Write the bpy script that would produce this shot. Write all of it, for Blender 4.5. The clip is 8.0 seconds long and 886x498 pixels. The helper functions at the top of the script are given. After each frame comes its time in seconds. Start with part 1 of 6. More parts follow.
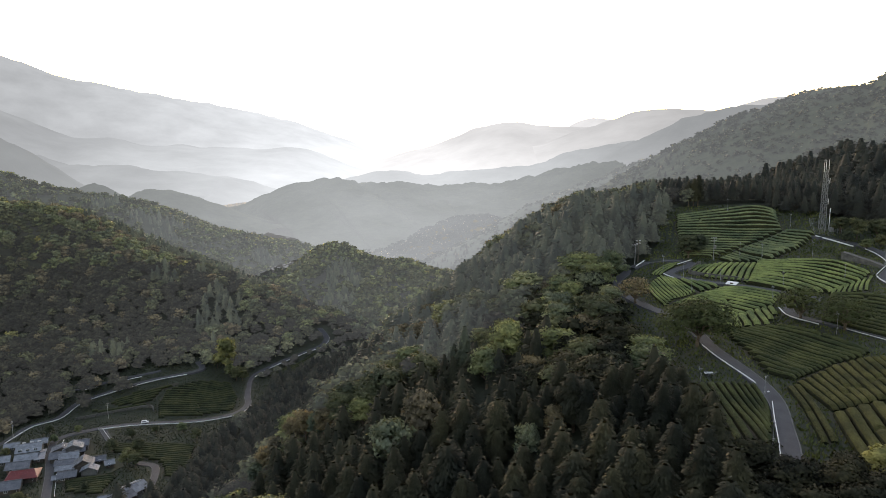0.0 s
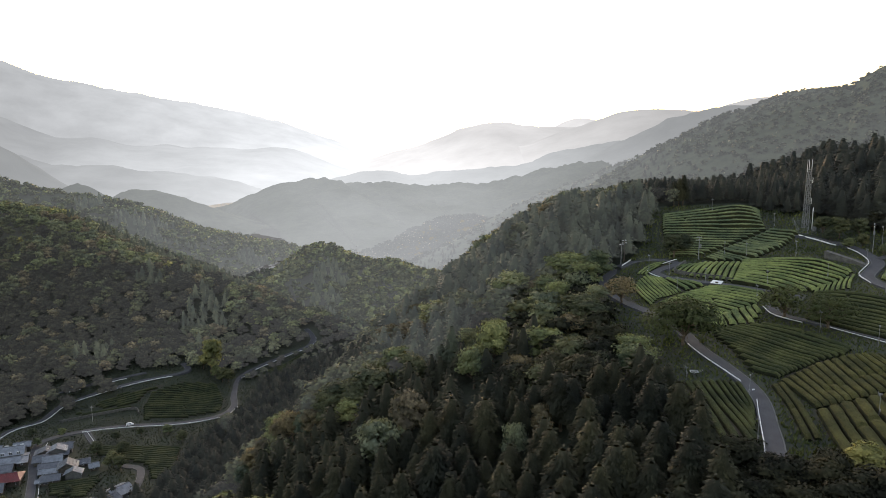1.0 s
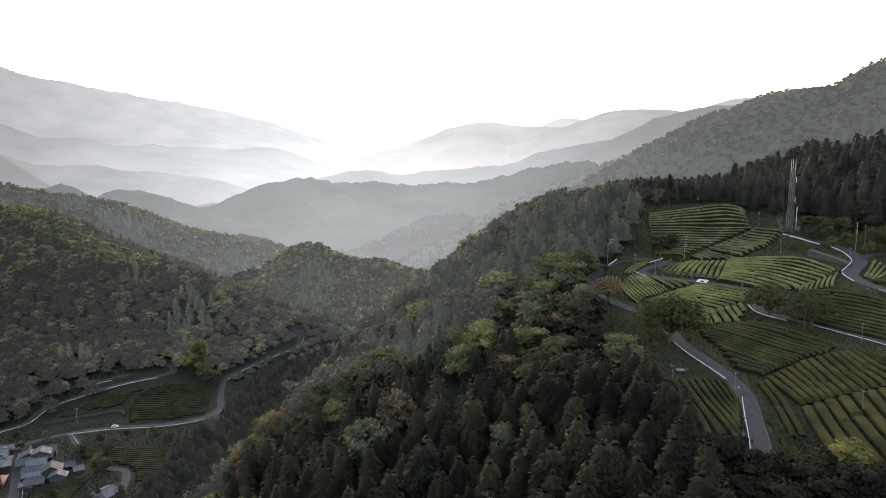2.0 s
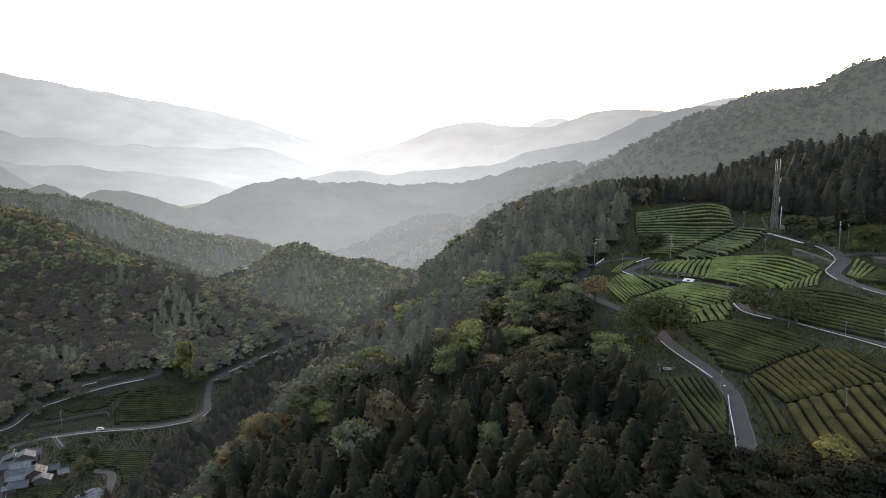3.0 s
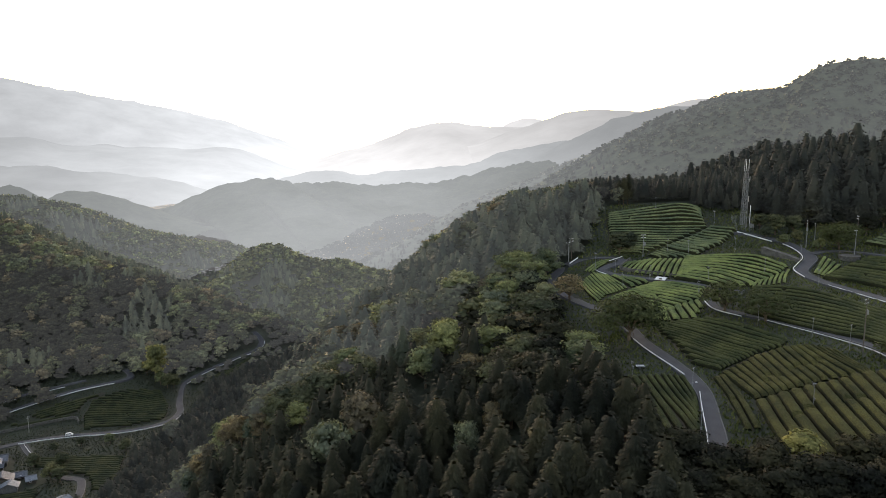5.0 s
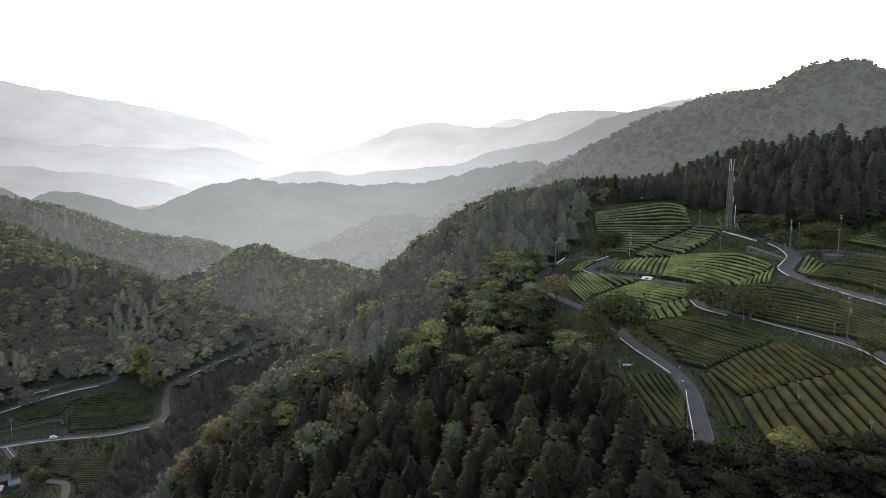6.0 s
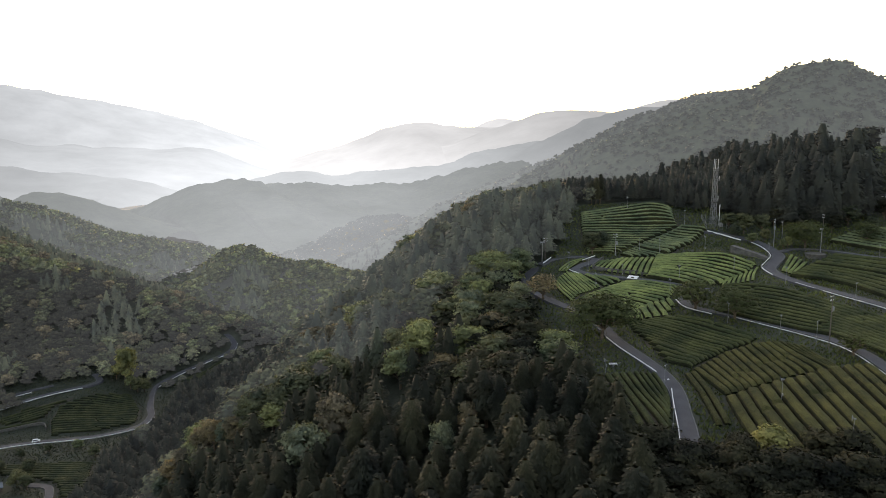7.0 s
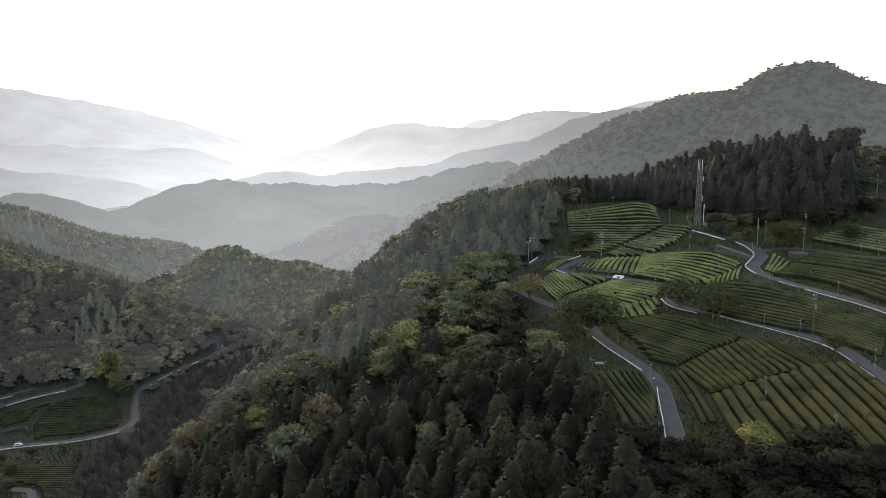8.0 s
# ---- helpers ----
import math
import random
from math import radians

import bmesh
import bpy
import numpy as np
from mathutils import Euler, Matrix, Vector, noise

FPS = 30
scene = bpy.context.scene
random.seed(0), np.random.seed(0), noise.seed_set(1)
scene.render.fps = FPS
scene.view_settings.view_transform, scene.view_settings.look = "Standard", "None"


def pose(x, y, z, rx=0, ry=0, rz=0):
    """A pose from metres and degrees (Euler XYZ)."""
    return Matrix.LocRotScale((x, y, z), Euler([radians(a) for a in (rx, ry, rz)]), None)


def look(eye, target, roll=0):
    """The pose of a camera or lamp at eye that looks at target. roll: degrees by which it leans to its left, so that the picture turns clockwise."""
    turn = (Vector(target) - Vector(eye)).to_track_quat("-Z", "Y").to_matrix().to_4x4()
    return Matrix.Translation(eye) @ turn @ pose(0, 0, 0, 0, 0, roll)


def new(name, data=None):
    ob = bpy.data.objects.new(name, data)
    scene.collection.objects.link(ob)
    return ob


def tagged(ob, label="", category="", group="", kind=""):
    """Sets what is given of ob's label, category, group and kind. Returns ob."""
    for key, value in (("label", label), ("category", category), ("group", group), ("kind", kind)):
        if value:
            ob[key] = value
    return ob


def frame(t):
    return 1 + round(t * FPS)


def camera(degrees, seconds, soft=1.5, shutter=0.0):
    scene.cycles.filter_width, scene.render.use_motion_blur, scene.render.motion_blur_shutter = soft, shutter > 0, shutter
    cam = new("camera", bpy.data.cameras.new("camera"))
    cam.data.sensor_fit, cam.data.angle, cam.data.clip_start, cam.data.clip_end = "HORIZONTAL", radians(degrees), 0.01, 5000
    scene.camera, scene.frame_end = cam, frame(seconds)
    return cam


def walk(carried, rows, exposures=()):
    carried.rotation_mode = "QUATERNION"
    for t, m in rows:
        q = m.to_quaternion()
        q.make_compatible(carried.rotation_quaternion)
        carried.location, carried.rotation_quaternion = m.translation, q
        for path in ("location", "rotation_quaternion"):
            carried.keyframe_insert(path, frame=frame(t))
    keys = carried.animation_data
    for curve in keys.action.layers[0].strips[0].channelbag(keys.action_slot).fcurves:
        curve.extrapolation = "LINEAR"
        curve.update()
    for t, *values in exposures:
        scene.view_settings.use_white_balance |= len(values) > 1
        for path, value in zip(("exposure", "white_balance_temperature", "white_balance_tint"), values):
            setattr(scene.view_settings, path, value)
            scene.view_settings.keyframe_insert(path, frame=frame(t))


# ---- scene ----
# ---------------------------------------------------------------- camera
EYE = 140.0
cam = camera(65.6, 8.0, soft=0.9)
ROWS = [  # seconds, yaw, pitch, roll: the drone hovers and turns to its right
    (0.0, 0.0, -8.62, 0.15),
    (0.5, -0.556, -8.62, 0.14),
    (1.0, -1.093, -8.62, 0.14),
    (1.5, -1.622, -8.63, 0.14),
    (3.0, -3.192, -8.64, 0.13),
    (3.5, -3.705, -8.64, 0.13),
    (4.0, -4.243, -8.65, 0.13),
    (4.5, -4.786, -8.65, 0.13),
    (6.0, -6.373, -8.63, 0.12),
    (6.5, -6.927, -8.63, 0.12),
    (7.0, -7.488, -8.63, 0.12),
    (7.5, -8.062, -8.61, 0.12),
    (8.0, -8.626, -8.61, 0.12),
]
EXPOSURE, KELVIN = 2.55, 6900
walk(cam, [(t, pose(0, 0, EYE, 90 + pitch, 0, yaw) @ pose(0, 0, 0, 0, 0, -roll)) for t, yaw, pitch, roll in ROWS],
     [(0.0, EXPOSURE, KELVIN, 19), (8.0, EXPOSURE, KELVIN, 19)])

# ---------------------------------------------------------------- world and sun
SUN_UP, SUN_AZ = 11.8, -4.0     # degrees above the horizon, and to the right of +y
world = bpy.data.worlds.new("sky")
scene.world = world
world.use_nodes = True
wn = world.node_tree.nodes
sky = wn.new("ShaderNodeTexSky")
sky.sky_type = "NISHITA"
sky.sun_disc = False
sky.sun_elevation, sky.sun_rotation = radians(SUN_UP), radians(SUN_AZ)
sky.air_density, sky.dust_density, sky.ozone_density = 1.4, 1.2, 1.0
wn["Background"].inputs["Strength"].default_value = 0.15
haze = wn.new("ShaderNodeMix")            # thin morning cloud evens out the sky
haze.data_type, haze.inputs[0].default_value, haze.inputs[7].default_value = "RGBA", 0.5, (1.1, 1.15, 1.22, 1)
world.node_tree.links.new(sky.outputs["Color"], haze.inputs[6])
world.node_tree.links.new(haze.outputs[2], wn["Background"].inputs["Color"])
sun = new("sun", bpy.data.lights.new("sun", "SUN"))
sun.data.energy, sun.data.angle, sun.data.color = 0.6, radians(28.0), (1.0, 0.84, 0.64)
sun.matrix_basis = look((0, 0, 300), (-math.sin(radians(SUN_AZ)) * 100, -math.cos(radians(SUN_AZ)) * 100, 300 - 100 * math.tan(radians(SUN_UP))))

# ---------------------------------------------------------------- the lie of the land
def smooth(a, b, v):
    u = np.clip((v - a) / (b - a), 0, 1)
    return u * u * (3 - 2 * u)


def lattice(ix, iy, seed):
    h = (ix * 374761393 + iy * 668265263 + seed * 974711) & 0x7FFFFFFF
    h = ((h ^ (h >> 13)) * 1274126177) & 0x7FFFFFFF
    return ((h ^ (h >> 16)) & 0xFFFF) / 65535.0


def waves(x, y, size, seed=0):
    """Smooth value noise, -1 to 1, with cells of that size."""
    x, y = np.asarray(x, float) / size, np.asarray(y, float) / size
    ix, iy = np.floor(x).astype(np.int64), np.floor(y).astype(np.int64)
    fx, fy = x - ix, y - iy
    fx, fy = fx * fx * (3 - 2 * fx), fy * fy * (3 - 2 * fy)
    a, b = lattice(ix, iy, seed), lattice(ix + 1, iy, seed)
    c, d = lattice(ix, iy + 1, seed), lattice(ix + 1, iy + 1, seed)
    return 2 * ((a * (1 - fx) + b * fx) * (1 - fy) + (c * (1 - fx) + d * fx) * fy) - 1


def along(x, y, line):
    """Distance from a crest line of (x, y, z) points, and the crest's height at the nearest place."""
    best, high = np.full(np.shape(x), 1e9), np.zeros(np.shape(x))
    for (ax, ay, az), (bx, by, bz) in zip(line, line[1:]):
        dx, dy = bx - ax, by - ay
        u = np.clip(((x - ax) * dx + (y - ay) * dy) / (dx * dx + dy * dy), 0, 1)
        d = np.hypot(x - ax - u * dx, y - ay - u * dy)
        near = d < best
        best, high = np.where(near, d, best), np.where(near, az + u * (bz - az), high)
    return best, high


def ridge(x, y, line, slope, round_top=12.0):
    d, z = along(x, y, line)
    return z - slope * (np.sqrt(d * d + round_top * round_top) - round_top)


def tea_hill(x, y):
    u, v = np.clip((x - 100) / 100, -0.6, 1.5), np.clip((y - 170) / 100, -1.2, 0.8)
    z = 105.7 + 6.0 * u + 10.9 * v + 5.5 * u * u - 6.4 * u * v + 4.0 * v * v
    z = z + 6.5 * smooth(192, 226, y) * smooth(150, 112, x) - 4.5 * smooth(226, 262, y) - 0.07 * np.maximum(y - 262, 0)
    z = z + 12 * smooth(135, 200, x) * smooth(203, 245, y)
    z = z + 1.8 * np.exp(-((x - 98) / 26) ** 2 - ((y - 188) / 13) ** 2)
    west = np.maximum(np.interp(y, [0, 80, 160, 190, 230, 270, 330], [38, 40, 47, 60, 74, 82, 92]) - x, 0)
    north = np.maximum(y - np.interp(x, [0, 100, 140, 220, 400], [322, 330, 320, 300, 300]), 0)
    d = np.hypot(west, north)
    return z - 0.1 * west * smooth(185, 250, y) - 0.25 * d - 0.0019 * d * d - 0.013 * np.maximum(d - 76 + 6 * waves(x, y, 45, 3), 0) ** 2


LEFT_HILL = [(-600, 610, 125), (-460, 580, 104), (-361, 561, 87), (-306, 558, 80), (-233, 527, 53), (-158, 494, 39), (-92, 468, 15)]


def ground(x, y):
    x, y = np.asarray(x, float), np.asarray(y, float)
    floor = 1.0 + 1.5 * waves(x, y, 90, 1) + 12 * smooth(330, 400, y) * smooth(-105, -150, x) * smooth(560, 480, y) - 5 * smooth(500, 640, y)
    floor = floor + 16 * smooth(-290, -460, x) - 8 * smooth(700, 1600, y)
    hill = tea_hill(x, y)
    left = ridge(x, y, LEFT_HILL, 0.47, 20) + 5 * waves(x, y, 60, 5)
    k = 4.0
    stack = np.stack([floor, hill, left])
    top = stack.max(axis=0)
    return top + k * np.log(np.exp(np.clip((stack - top) / k, -40, 0)).sum(axis=0))


def put_on(x, y, lift=0.0):
    return Vector((x, y, float(ground(x, y)) + lift))

# ---------------------------------------------------------------- materials
def material(name, rough=0.8, metal=0.0):
    m = bpy.data.materials.new(name)
    m.use_nodes = True
    p = m.node_tree.nodes["Principled BSDF"]
    p.inputs["Roughness"].default_value, p.inputs["Metallic"].default_value = rough, metal
    p.inputs["Specular IOR Level"].default_value = 0.25
    return m, m.node_tree.nodes, m.node_tree.links, p


def ramp_between(nodes, links, source, stops):
    r = nodes.new("ShaderNodeValToRGB")
    e = r.color_ramp.elements
    while len(e) < len(stops):
        e.new(0.5)
    for k, (at, col) in enumerate(stops):
        e[k].position, e[k].color = at, (*col, 1)
    links.new(source, r.inputs["Fac"])
    return r.outputs["Color"]


def noise_tex(nodes, links, scale, detail=3.0, rough=0.55):
    n = nodes.new("ShaderNodeTexNoise")
    n.inputs["Scale"].default_value, n.inputs["Detail"].default_value, n.inputs["Roughness"].default_value = scale, detail, rough
    g = nodes.new("ShaderNodeNewGeometry")
    links.new(g.outputs["Position"], n.inputs["Vector"])
    return n.outputs["Fac"]


def mixed(nodes, links, fac, a, b, kind="MIX"):
    m = nodes.new("ShaderNodeMix")
    m.data_type, m.blend_type = "RGBA", kind
    for key, v in ((0, fac), (6, a), (7, b)):
        if isinstance(v, (int, float)):
            m.inputs[key].default_value = v
        elif isinstance(v, tuple):
            m.inputs[key].default_value = (*v, 1)
        else:
            links.new(v, m.inputs[key])
    return m.outputs[2]


def bump(nodes, links, p, height, strength, distance):
    b = nodes.new("ShaderNodeBump")
    b.inputs["Strength"].default_value, b.inputs["Distance"].default_value = strength, distance
    links.new(height, b.inputs["Height"])
    links.new(b.outputs["Normal"], p.inputs["Normal"])


def foliage(name, dark, light, tip, through_leaf=0.35, random_tree=True, grain=0.9, clipped=0.0):
    """Leaves: a little gloss, light through the blade, and colour that changes from tree to tree and clump to clump."""
    m, n, l, p = material(name, 0.8)
    g = n.new("ShaderNodeNewGeometry")
    base = ramp_between(n, l, g.outputs["Random Per Island"], [(0.0, dark), (0.6, light), (1.0, tip)])
    p.inputs["Specular IOR Level"].default_value = 0.04
    patch = ramp_between(n, l, noise_tex(n, l, grain * 0.12), [(0.35, (0.55, 0.6, 0.6)), (0.65, (1.25, 1.2, 1.0))])
    col = mixed(n, l, 1.0, base, patch, "MULTIPLY")
    if random_tree:
        o = n.new("ShaderNodeObjectInfo")
        tree = ramp_between(n, l, o.outputs["Random"], [(0.0, (0.7, 0.75, 0.8)), (1.0, (1.25, 1.2, 1.0))])
        col = mixed(n, l, 1.0, col, tree, "MULTIPLY")
    if clipped:
        twigs = noise_tex(n, l, 5.0, 4.0, 0.7)
        col = mixed(n, l, 1.0, col, ramp_between(n, l, twigs, [(0.32, (0.5, 0.5, 0.55)), (0.66, (1.4, 1.4, 1.3))]), "MULTIPLY")
        bump(n, l, p, twigs, clipped, 0.22)
    l.new(col, p.inputs["Base Color"])
    t = n.new("ShaderNodeBsdfTranslucent")
    l.new(mixed(n, l, 1.0, col, (1.25, 1.2, 0.75), "MULTIPLY"), t.inputs["Color"])
    s = n.new("ShaderNodeMixShader")
    s.inputs[0].default_value = through_leaf
    l.new(p.outputs["BSDF"], s.inputs[1])
    l.new(t.outputs["BSDF"], s.inputs[2])
    l.new(s.outputs["Shader"], n["Material Output"].inputs["Surface"])
    return m


def two_tone(name, a, b, scale, rough=0.85, relief=0.3, depth=0.02, metal=0.0, fine=8.0):
    m, n, l, p = material(name, rough, metal)
    f = noise_tex(n, l, scale, 5.0)
    col = ramp_between(n, l, f, [(0.3, a), (0.7, b)])
    g = ramp_between(n, l, noise_tex(n, l, scale * fine, 3.0), [(0.3, (0.8, 0.8, 0.8)), (0.7, (1.15, 1.15, 1.15))])
    l.new(mixed(n, l, 1.0, col, g, "MULTIPLY"), p.inputs["Base Color"])
    if relief:
        bump(n, l, p, noise_tex(n, l, scale * fine * 0.6, 4.0), relief, depth)
    return m


def haze_glow(n, l, strength, deepen=False):
    """Emission strength that imitates morning haze: stronger low in the valleys and towards the sun."""
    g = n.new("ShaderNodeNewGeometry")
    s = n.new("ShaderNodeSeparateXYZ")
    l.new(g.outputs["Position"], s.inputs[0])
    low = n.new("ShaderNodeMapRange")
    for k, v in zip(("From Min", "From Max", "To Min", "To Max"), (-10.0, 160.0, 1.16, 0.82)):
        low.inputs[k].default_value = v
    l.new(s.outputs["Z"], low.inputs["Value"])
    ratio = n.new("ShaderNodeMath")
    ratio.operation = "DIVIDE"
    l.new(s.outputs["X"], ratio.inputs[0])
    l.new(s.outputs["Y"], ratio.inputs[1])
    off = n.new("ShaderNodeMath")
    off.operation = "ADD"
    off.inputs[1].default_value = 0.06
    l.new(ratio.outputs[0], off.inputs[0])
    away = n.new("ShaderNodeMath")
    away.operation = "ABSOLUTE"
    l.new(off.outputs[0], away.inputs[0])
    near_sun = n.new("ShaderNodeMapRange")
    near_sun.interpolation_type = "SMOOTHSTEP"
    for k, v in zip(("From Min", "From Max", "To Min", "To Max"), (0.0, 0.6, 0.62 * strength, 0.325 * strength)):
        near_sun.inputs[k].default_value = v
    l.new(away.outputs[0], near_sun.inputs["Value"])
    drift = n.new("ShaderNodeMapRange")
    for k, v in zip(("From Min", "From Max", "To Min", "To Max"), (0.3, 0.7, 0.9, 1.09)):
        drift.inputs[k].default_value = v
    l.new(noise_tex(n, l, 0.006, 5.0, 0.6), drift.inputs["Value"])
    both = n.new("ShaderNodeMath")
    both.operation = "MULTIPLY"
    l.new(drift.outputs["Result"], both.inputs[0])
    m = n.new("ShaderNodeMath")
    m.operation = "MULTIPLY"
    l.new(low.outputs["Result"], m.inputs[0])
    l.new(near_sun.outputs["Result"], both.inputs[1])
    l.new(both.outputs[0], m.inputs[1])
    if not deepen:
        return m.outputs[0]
    far = n.new("ShaderNodeMapRange")           # emission also grows with y, imitating haze that thickens along a receding slope
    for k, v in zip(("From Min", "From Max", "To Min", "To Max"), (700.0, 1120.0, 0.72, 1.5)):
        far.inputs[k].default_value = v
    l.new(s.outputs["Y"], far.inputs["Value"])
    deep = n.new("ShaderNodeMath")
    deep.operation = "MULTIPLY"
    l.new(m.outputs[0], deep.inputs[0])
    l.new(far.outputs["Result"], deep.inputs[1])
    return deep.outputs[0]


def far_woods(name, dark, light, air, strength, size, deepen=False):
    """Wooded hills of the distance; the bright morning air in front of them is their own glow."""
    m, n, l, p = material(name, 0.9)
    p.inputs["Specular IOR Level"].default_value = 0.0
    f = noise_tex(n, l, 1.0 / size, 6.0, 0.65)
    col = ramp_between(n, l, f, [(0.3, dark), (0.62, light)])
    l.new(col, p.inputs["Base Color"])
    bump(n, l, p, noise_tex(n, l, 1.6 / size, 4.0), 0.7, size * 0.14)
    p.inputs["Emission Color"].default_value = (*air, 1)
    l.new(haze_glow(n, l, strength, deepen), p.inputs["Emission Strength"])
    return m


CEDAR = foliage("cedar_foliage", (0.022, 0.0232, 0.0195), (0.027, 0.0284, 0.0232), (0.033, 0.0348, 0.0275), 0.06)
LEAF = foliage("broad_leaves", (0.05, 0.055, 0.04), (0.073, 0.08, 0.056), (0.102, 0.112, 0.077), 0.24)
FRESH = foliage("fresh_spring_leaves", (0.092, 0.105, 0.066), (0.132, 0.15, 0.092), (0.178, 0.202, 0.12), 0.3)
PALE = foliage("pale_spring_leaves", (0.1, 0.112, 0.083), (0.145, 0.16, 0.12), (0.2, 0.218, 0.165), 0.33)
GOLD = foliage("golden_spring_leaves", (0.18, 0.17, 0.078), (0.245, 0.23, 0.105), (0.32, 0.3, 0.135), 0.33)
RUSSET = foliage("russet_buds", (0.085, 0.073, 0.06), (0.12, 0.104, 0.084), (0.16, 0.138, 0.11), 0.3)
CYPRESS = foliage("grey_green_cypress_foliage", (0.055, 0.062, 0.051), (0.068, 0.077, 0.062), (0.084, 0.095, 0.076), 0.12)
STAND = foliage("tall_cedar_foliage", (0.027, 0.029, 0.0265), (0.0325, 0.035, 0.0315), (0.04, 0.043, 0.0375), 0.06)
CHERRY = foliage("dark_cherry_leaves", (0.034, 0.041, 0.024), (0.048, 0.058, 0.033), (0.066, 0.079, 0.043), 0.25)
# broad leaves darkened to imitate deep shade low on the slopes
SHADED_LEAF = foliage("shade_darkened_leaves", (0.015, 0.0155, 0.013), (0.021, 0.022, 0.0175), (0.03, 0.031, 0.024), 0.1)
WOODS = [CEDAR, LEAF, FRESH, PALE, GOLD, RUSSET, SHADED_LEAF, CYPRESS, STAND]
BARK = two_tone("bark", (0.05, 0.036, 0.026), (0.11, 0.085, 0.06), 1.5, 0.9, 0.6, 0.04)
TEA = foliage("mature_tea_leaves", (0.042, 0.043, 0.0185), (0.052, 0.0525, 0.0225), (0.063, 0.063, 0.0265), 0.1, False, 1.5, 0.9)
TEA_GREEN = foliage("green_tea_leaves", (0.035, 0.041, 0.0205), (0.043, 0.0505, 0.0245), (0.053, 0.0615, 0.029), 0.1, False, 1.5, 0.9)
# old twiggy sides, darkened further to imitate shade between the rows
TEA_SIDE = foliage("twiggy_shaded_tea_sides", (0.016, 0.017, 0.011), (0.021, 0.023, 0.014), (0.028, 0.03, 0.018), 0.03, False, 1.5, 0.9)
TEA_NEW = foliage("new_tea_shoots", (0.094, 0.116, 0.05), (0.122, 0.15, 0.065), (0.15, 0.184, 0.078), 0.12, False, 1.5, 0.9)
# tea leaves darkened to imitate the sunless valley floor
TEA_SHADED = foliage("shaded_tea_leaves", (0.024, 0.028, 0.017), (0.031, 0.036, 0.021), (0.039, 0.045, 0.026), 0.06, False, 1.5, 0.9)
GROUND = two_tone("forest_floor", (0.013, 0.016, 0.0105), (0.023, 0.028, 0.017), 0.06, 0.95, 0.6, 0.3, 0, 14)
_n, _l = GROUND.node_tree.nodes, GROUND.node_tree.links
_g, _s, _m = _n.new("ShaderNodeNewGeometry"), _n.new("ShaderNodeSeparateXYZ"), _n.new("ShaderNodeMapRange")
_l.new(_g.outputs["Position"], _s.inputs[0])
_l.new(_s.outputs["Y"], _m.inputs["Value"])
for _k, _v in zip(("From Min", "From Max", "To Min", "To Max"), (420.0, 3600.0, 0.0, 0.17)):   # emission that imitates haze over the far ground
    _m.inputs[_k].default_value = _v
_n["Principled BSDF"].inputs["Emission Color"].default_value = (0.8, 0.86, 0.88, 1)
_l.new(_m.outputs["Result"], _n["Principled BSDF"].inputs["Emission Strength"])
SOIL = two_tone("field_soil", (0.016, 0.015, 0.01), (0.028, 0.026, 0.017), 0.5, 0.95, 0.5, 0.06)
GRASS = foliage("grass_blades", (0.042, 0.05, 0.022), (0.065, 0.078, 0.033), (0.095, 0.112, 0.047), 0.25, False)
# darker copy of the grass that imitates hill shadow in the valley
SHADED_GRASS = foliage("shaded_valley_grass", (0.026, 0.03, 0.021), (0.037, 0.042, 0.029), (0.052, 0.058, 0.038), 0.15, False)
ASPHALT = two_tone("worn_asphalt", (0.026, 0.027, 0.031), (0.04, 0.041, 0.046), 0.35, 0.85, 0.25, 0.01, 0, 20)
CONCRETE = two_tone("pale_concrete", (0.2, 0.195, 0.18), (0.34, 0.33, 0.3), 0.8, 0.9, 0.3, 0.02)
KERB = two_tone("grimy_concrete_edge", (0.045, 0.046, 0.047), (0.085, 0.086, 0.086), 0.8, 0.9, 0.3, 0.02)
STONE = two_tone("dark_stone_wall", (0.035, 0.035, 0.033), (0.085, 0.082, 0.075), 1.2, 0.95, 0.7, 0.08)
WHITE = two_tone("white_paint", (0.42, 0.43, 0.44), (0.57, 0.57, 0.57), 1.0, 0.55, 0.0)
STEEL = two_tone("galvanised_steel", (0.11, 0.115, 0.12), (0.18, 0.185, 0.19), 2.0, 0.6, 0.0, 0, 0.2)
DARKSTEEL = two_tone("dark_weathered_wood", (0.06, 0.05, 0.042), (0.1, 0.085, 0.07), 2.0, 0.8, 0.3)
TILE = two_tone("grey_roof_tiles", (0.045, 0.05, 0.062), (0.085, 0.093, 0.108), 0.7, 0.6, 0.4, 0.03)
TIN = two_tone("pale_blue_tin_roof", (0.075, 0.085, 0.1), (0.15, 0.165, 0.19), 0.6, 0.6, 0.1, 0.01, 0.0)
RED = two_tone("red_tin_roof", (0.065, 0.01, 0.011), (0.105, 0.017, 0.018), 0.5, 0.5, 0.15, 0.02)
PLASTER = two_tone("house_plaster", (0.06, 0.06, 0.058), (0.115, 0.113, 0.108), 0.6, 0.85, 0.15)
WOODWALL = two_tone("dark_timber_cladding", (0.04, 0.034, 0.028), (0.08, 0.068, 0.055), 1.3, 0.8, 0.3)
GLASS, _n, _l, _p = material("dark_window_glass", 0.12)
_p.inputs["Base Color"].default_value = (0.03, 0.035, 0.04, 1)
TYRE = two_tone("tyre_rubber", (0.02, 0.02, 0.02), (0.035, 0.035, 0.035), 4, 0.8, 0.0)

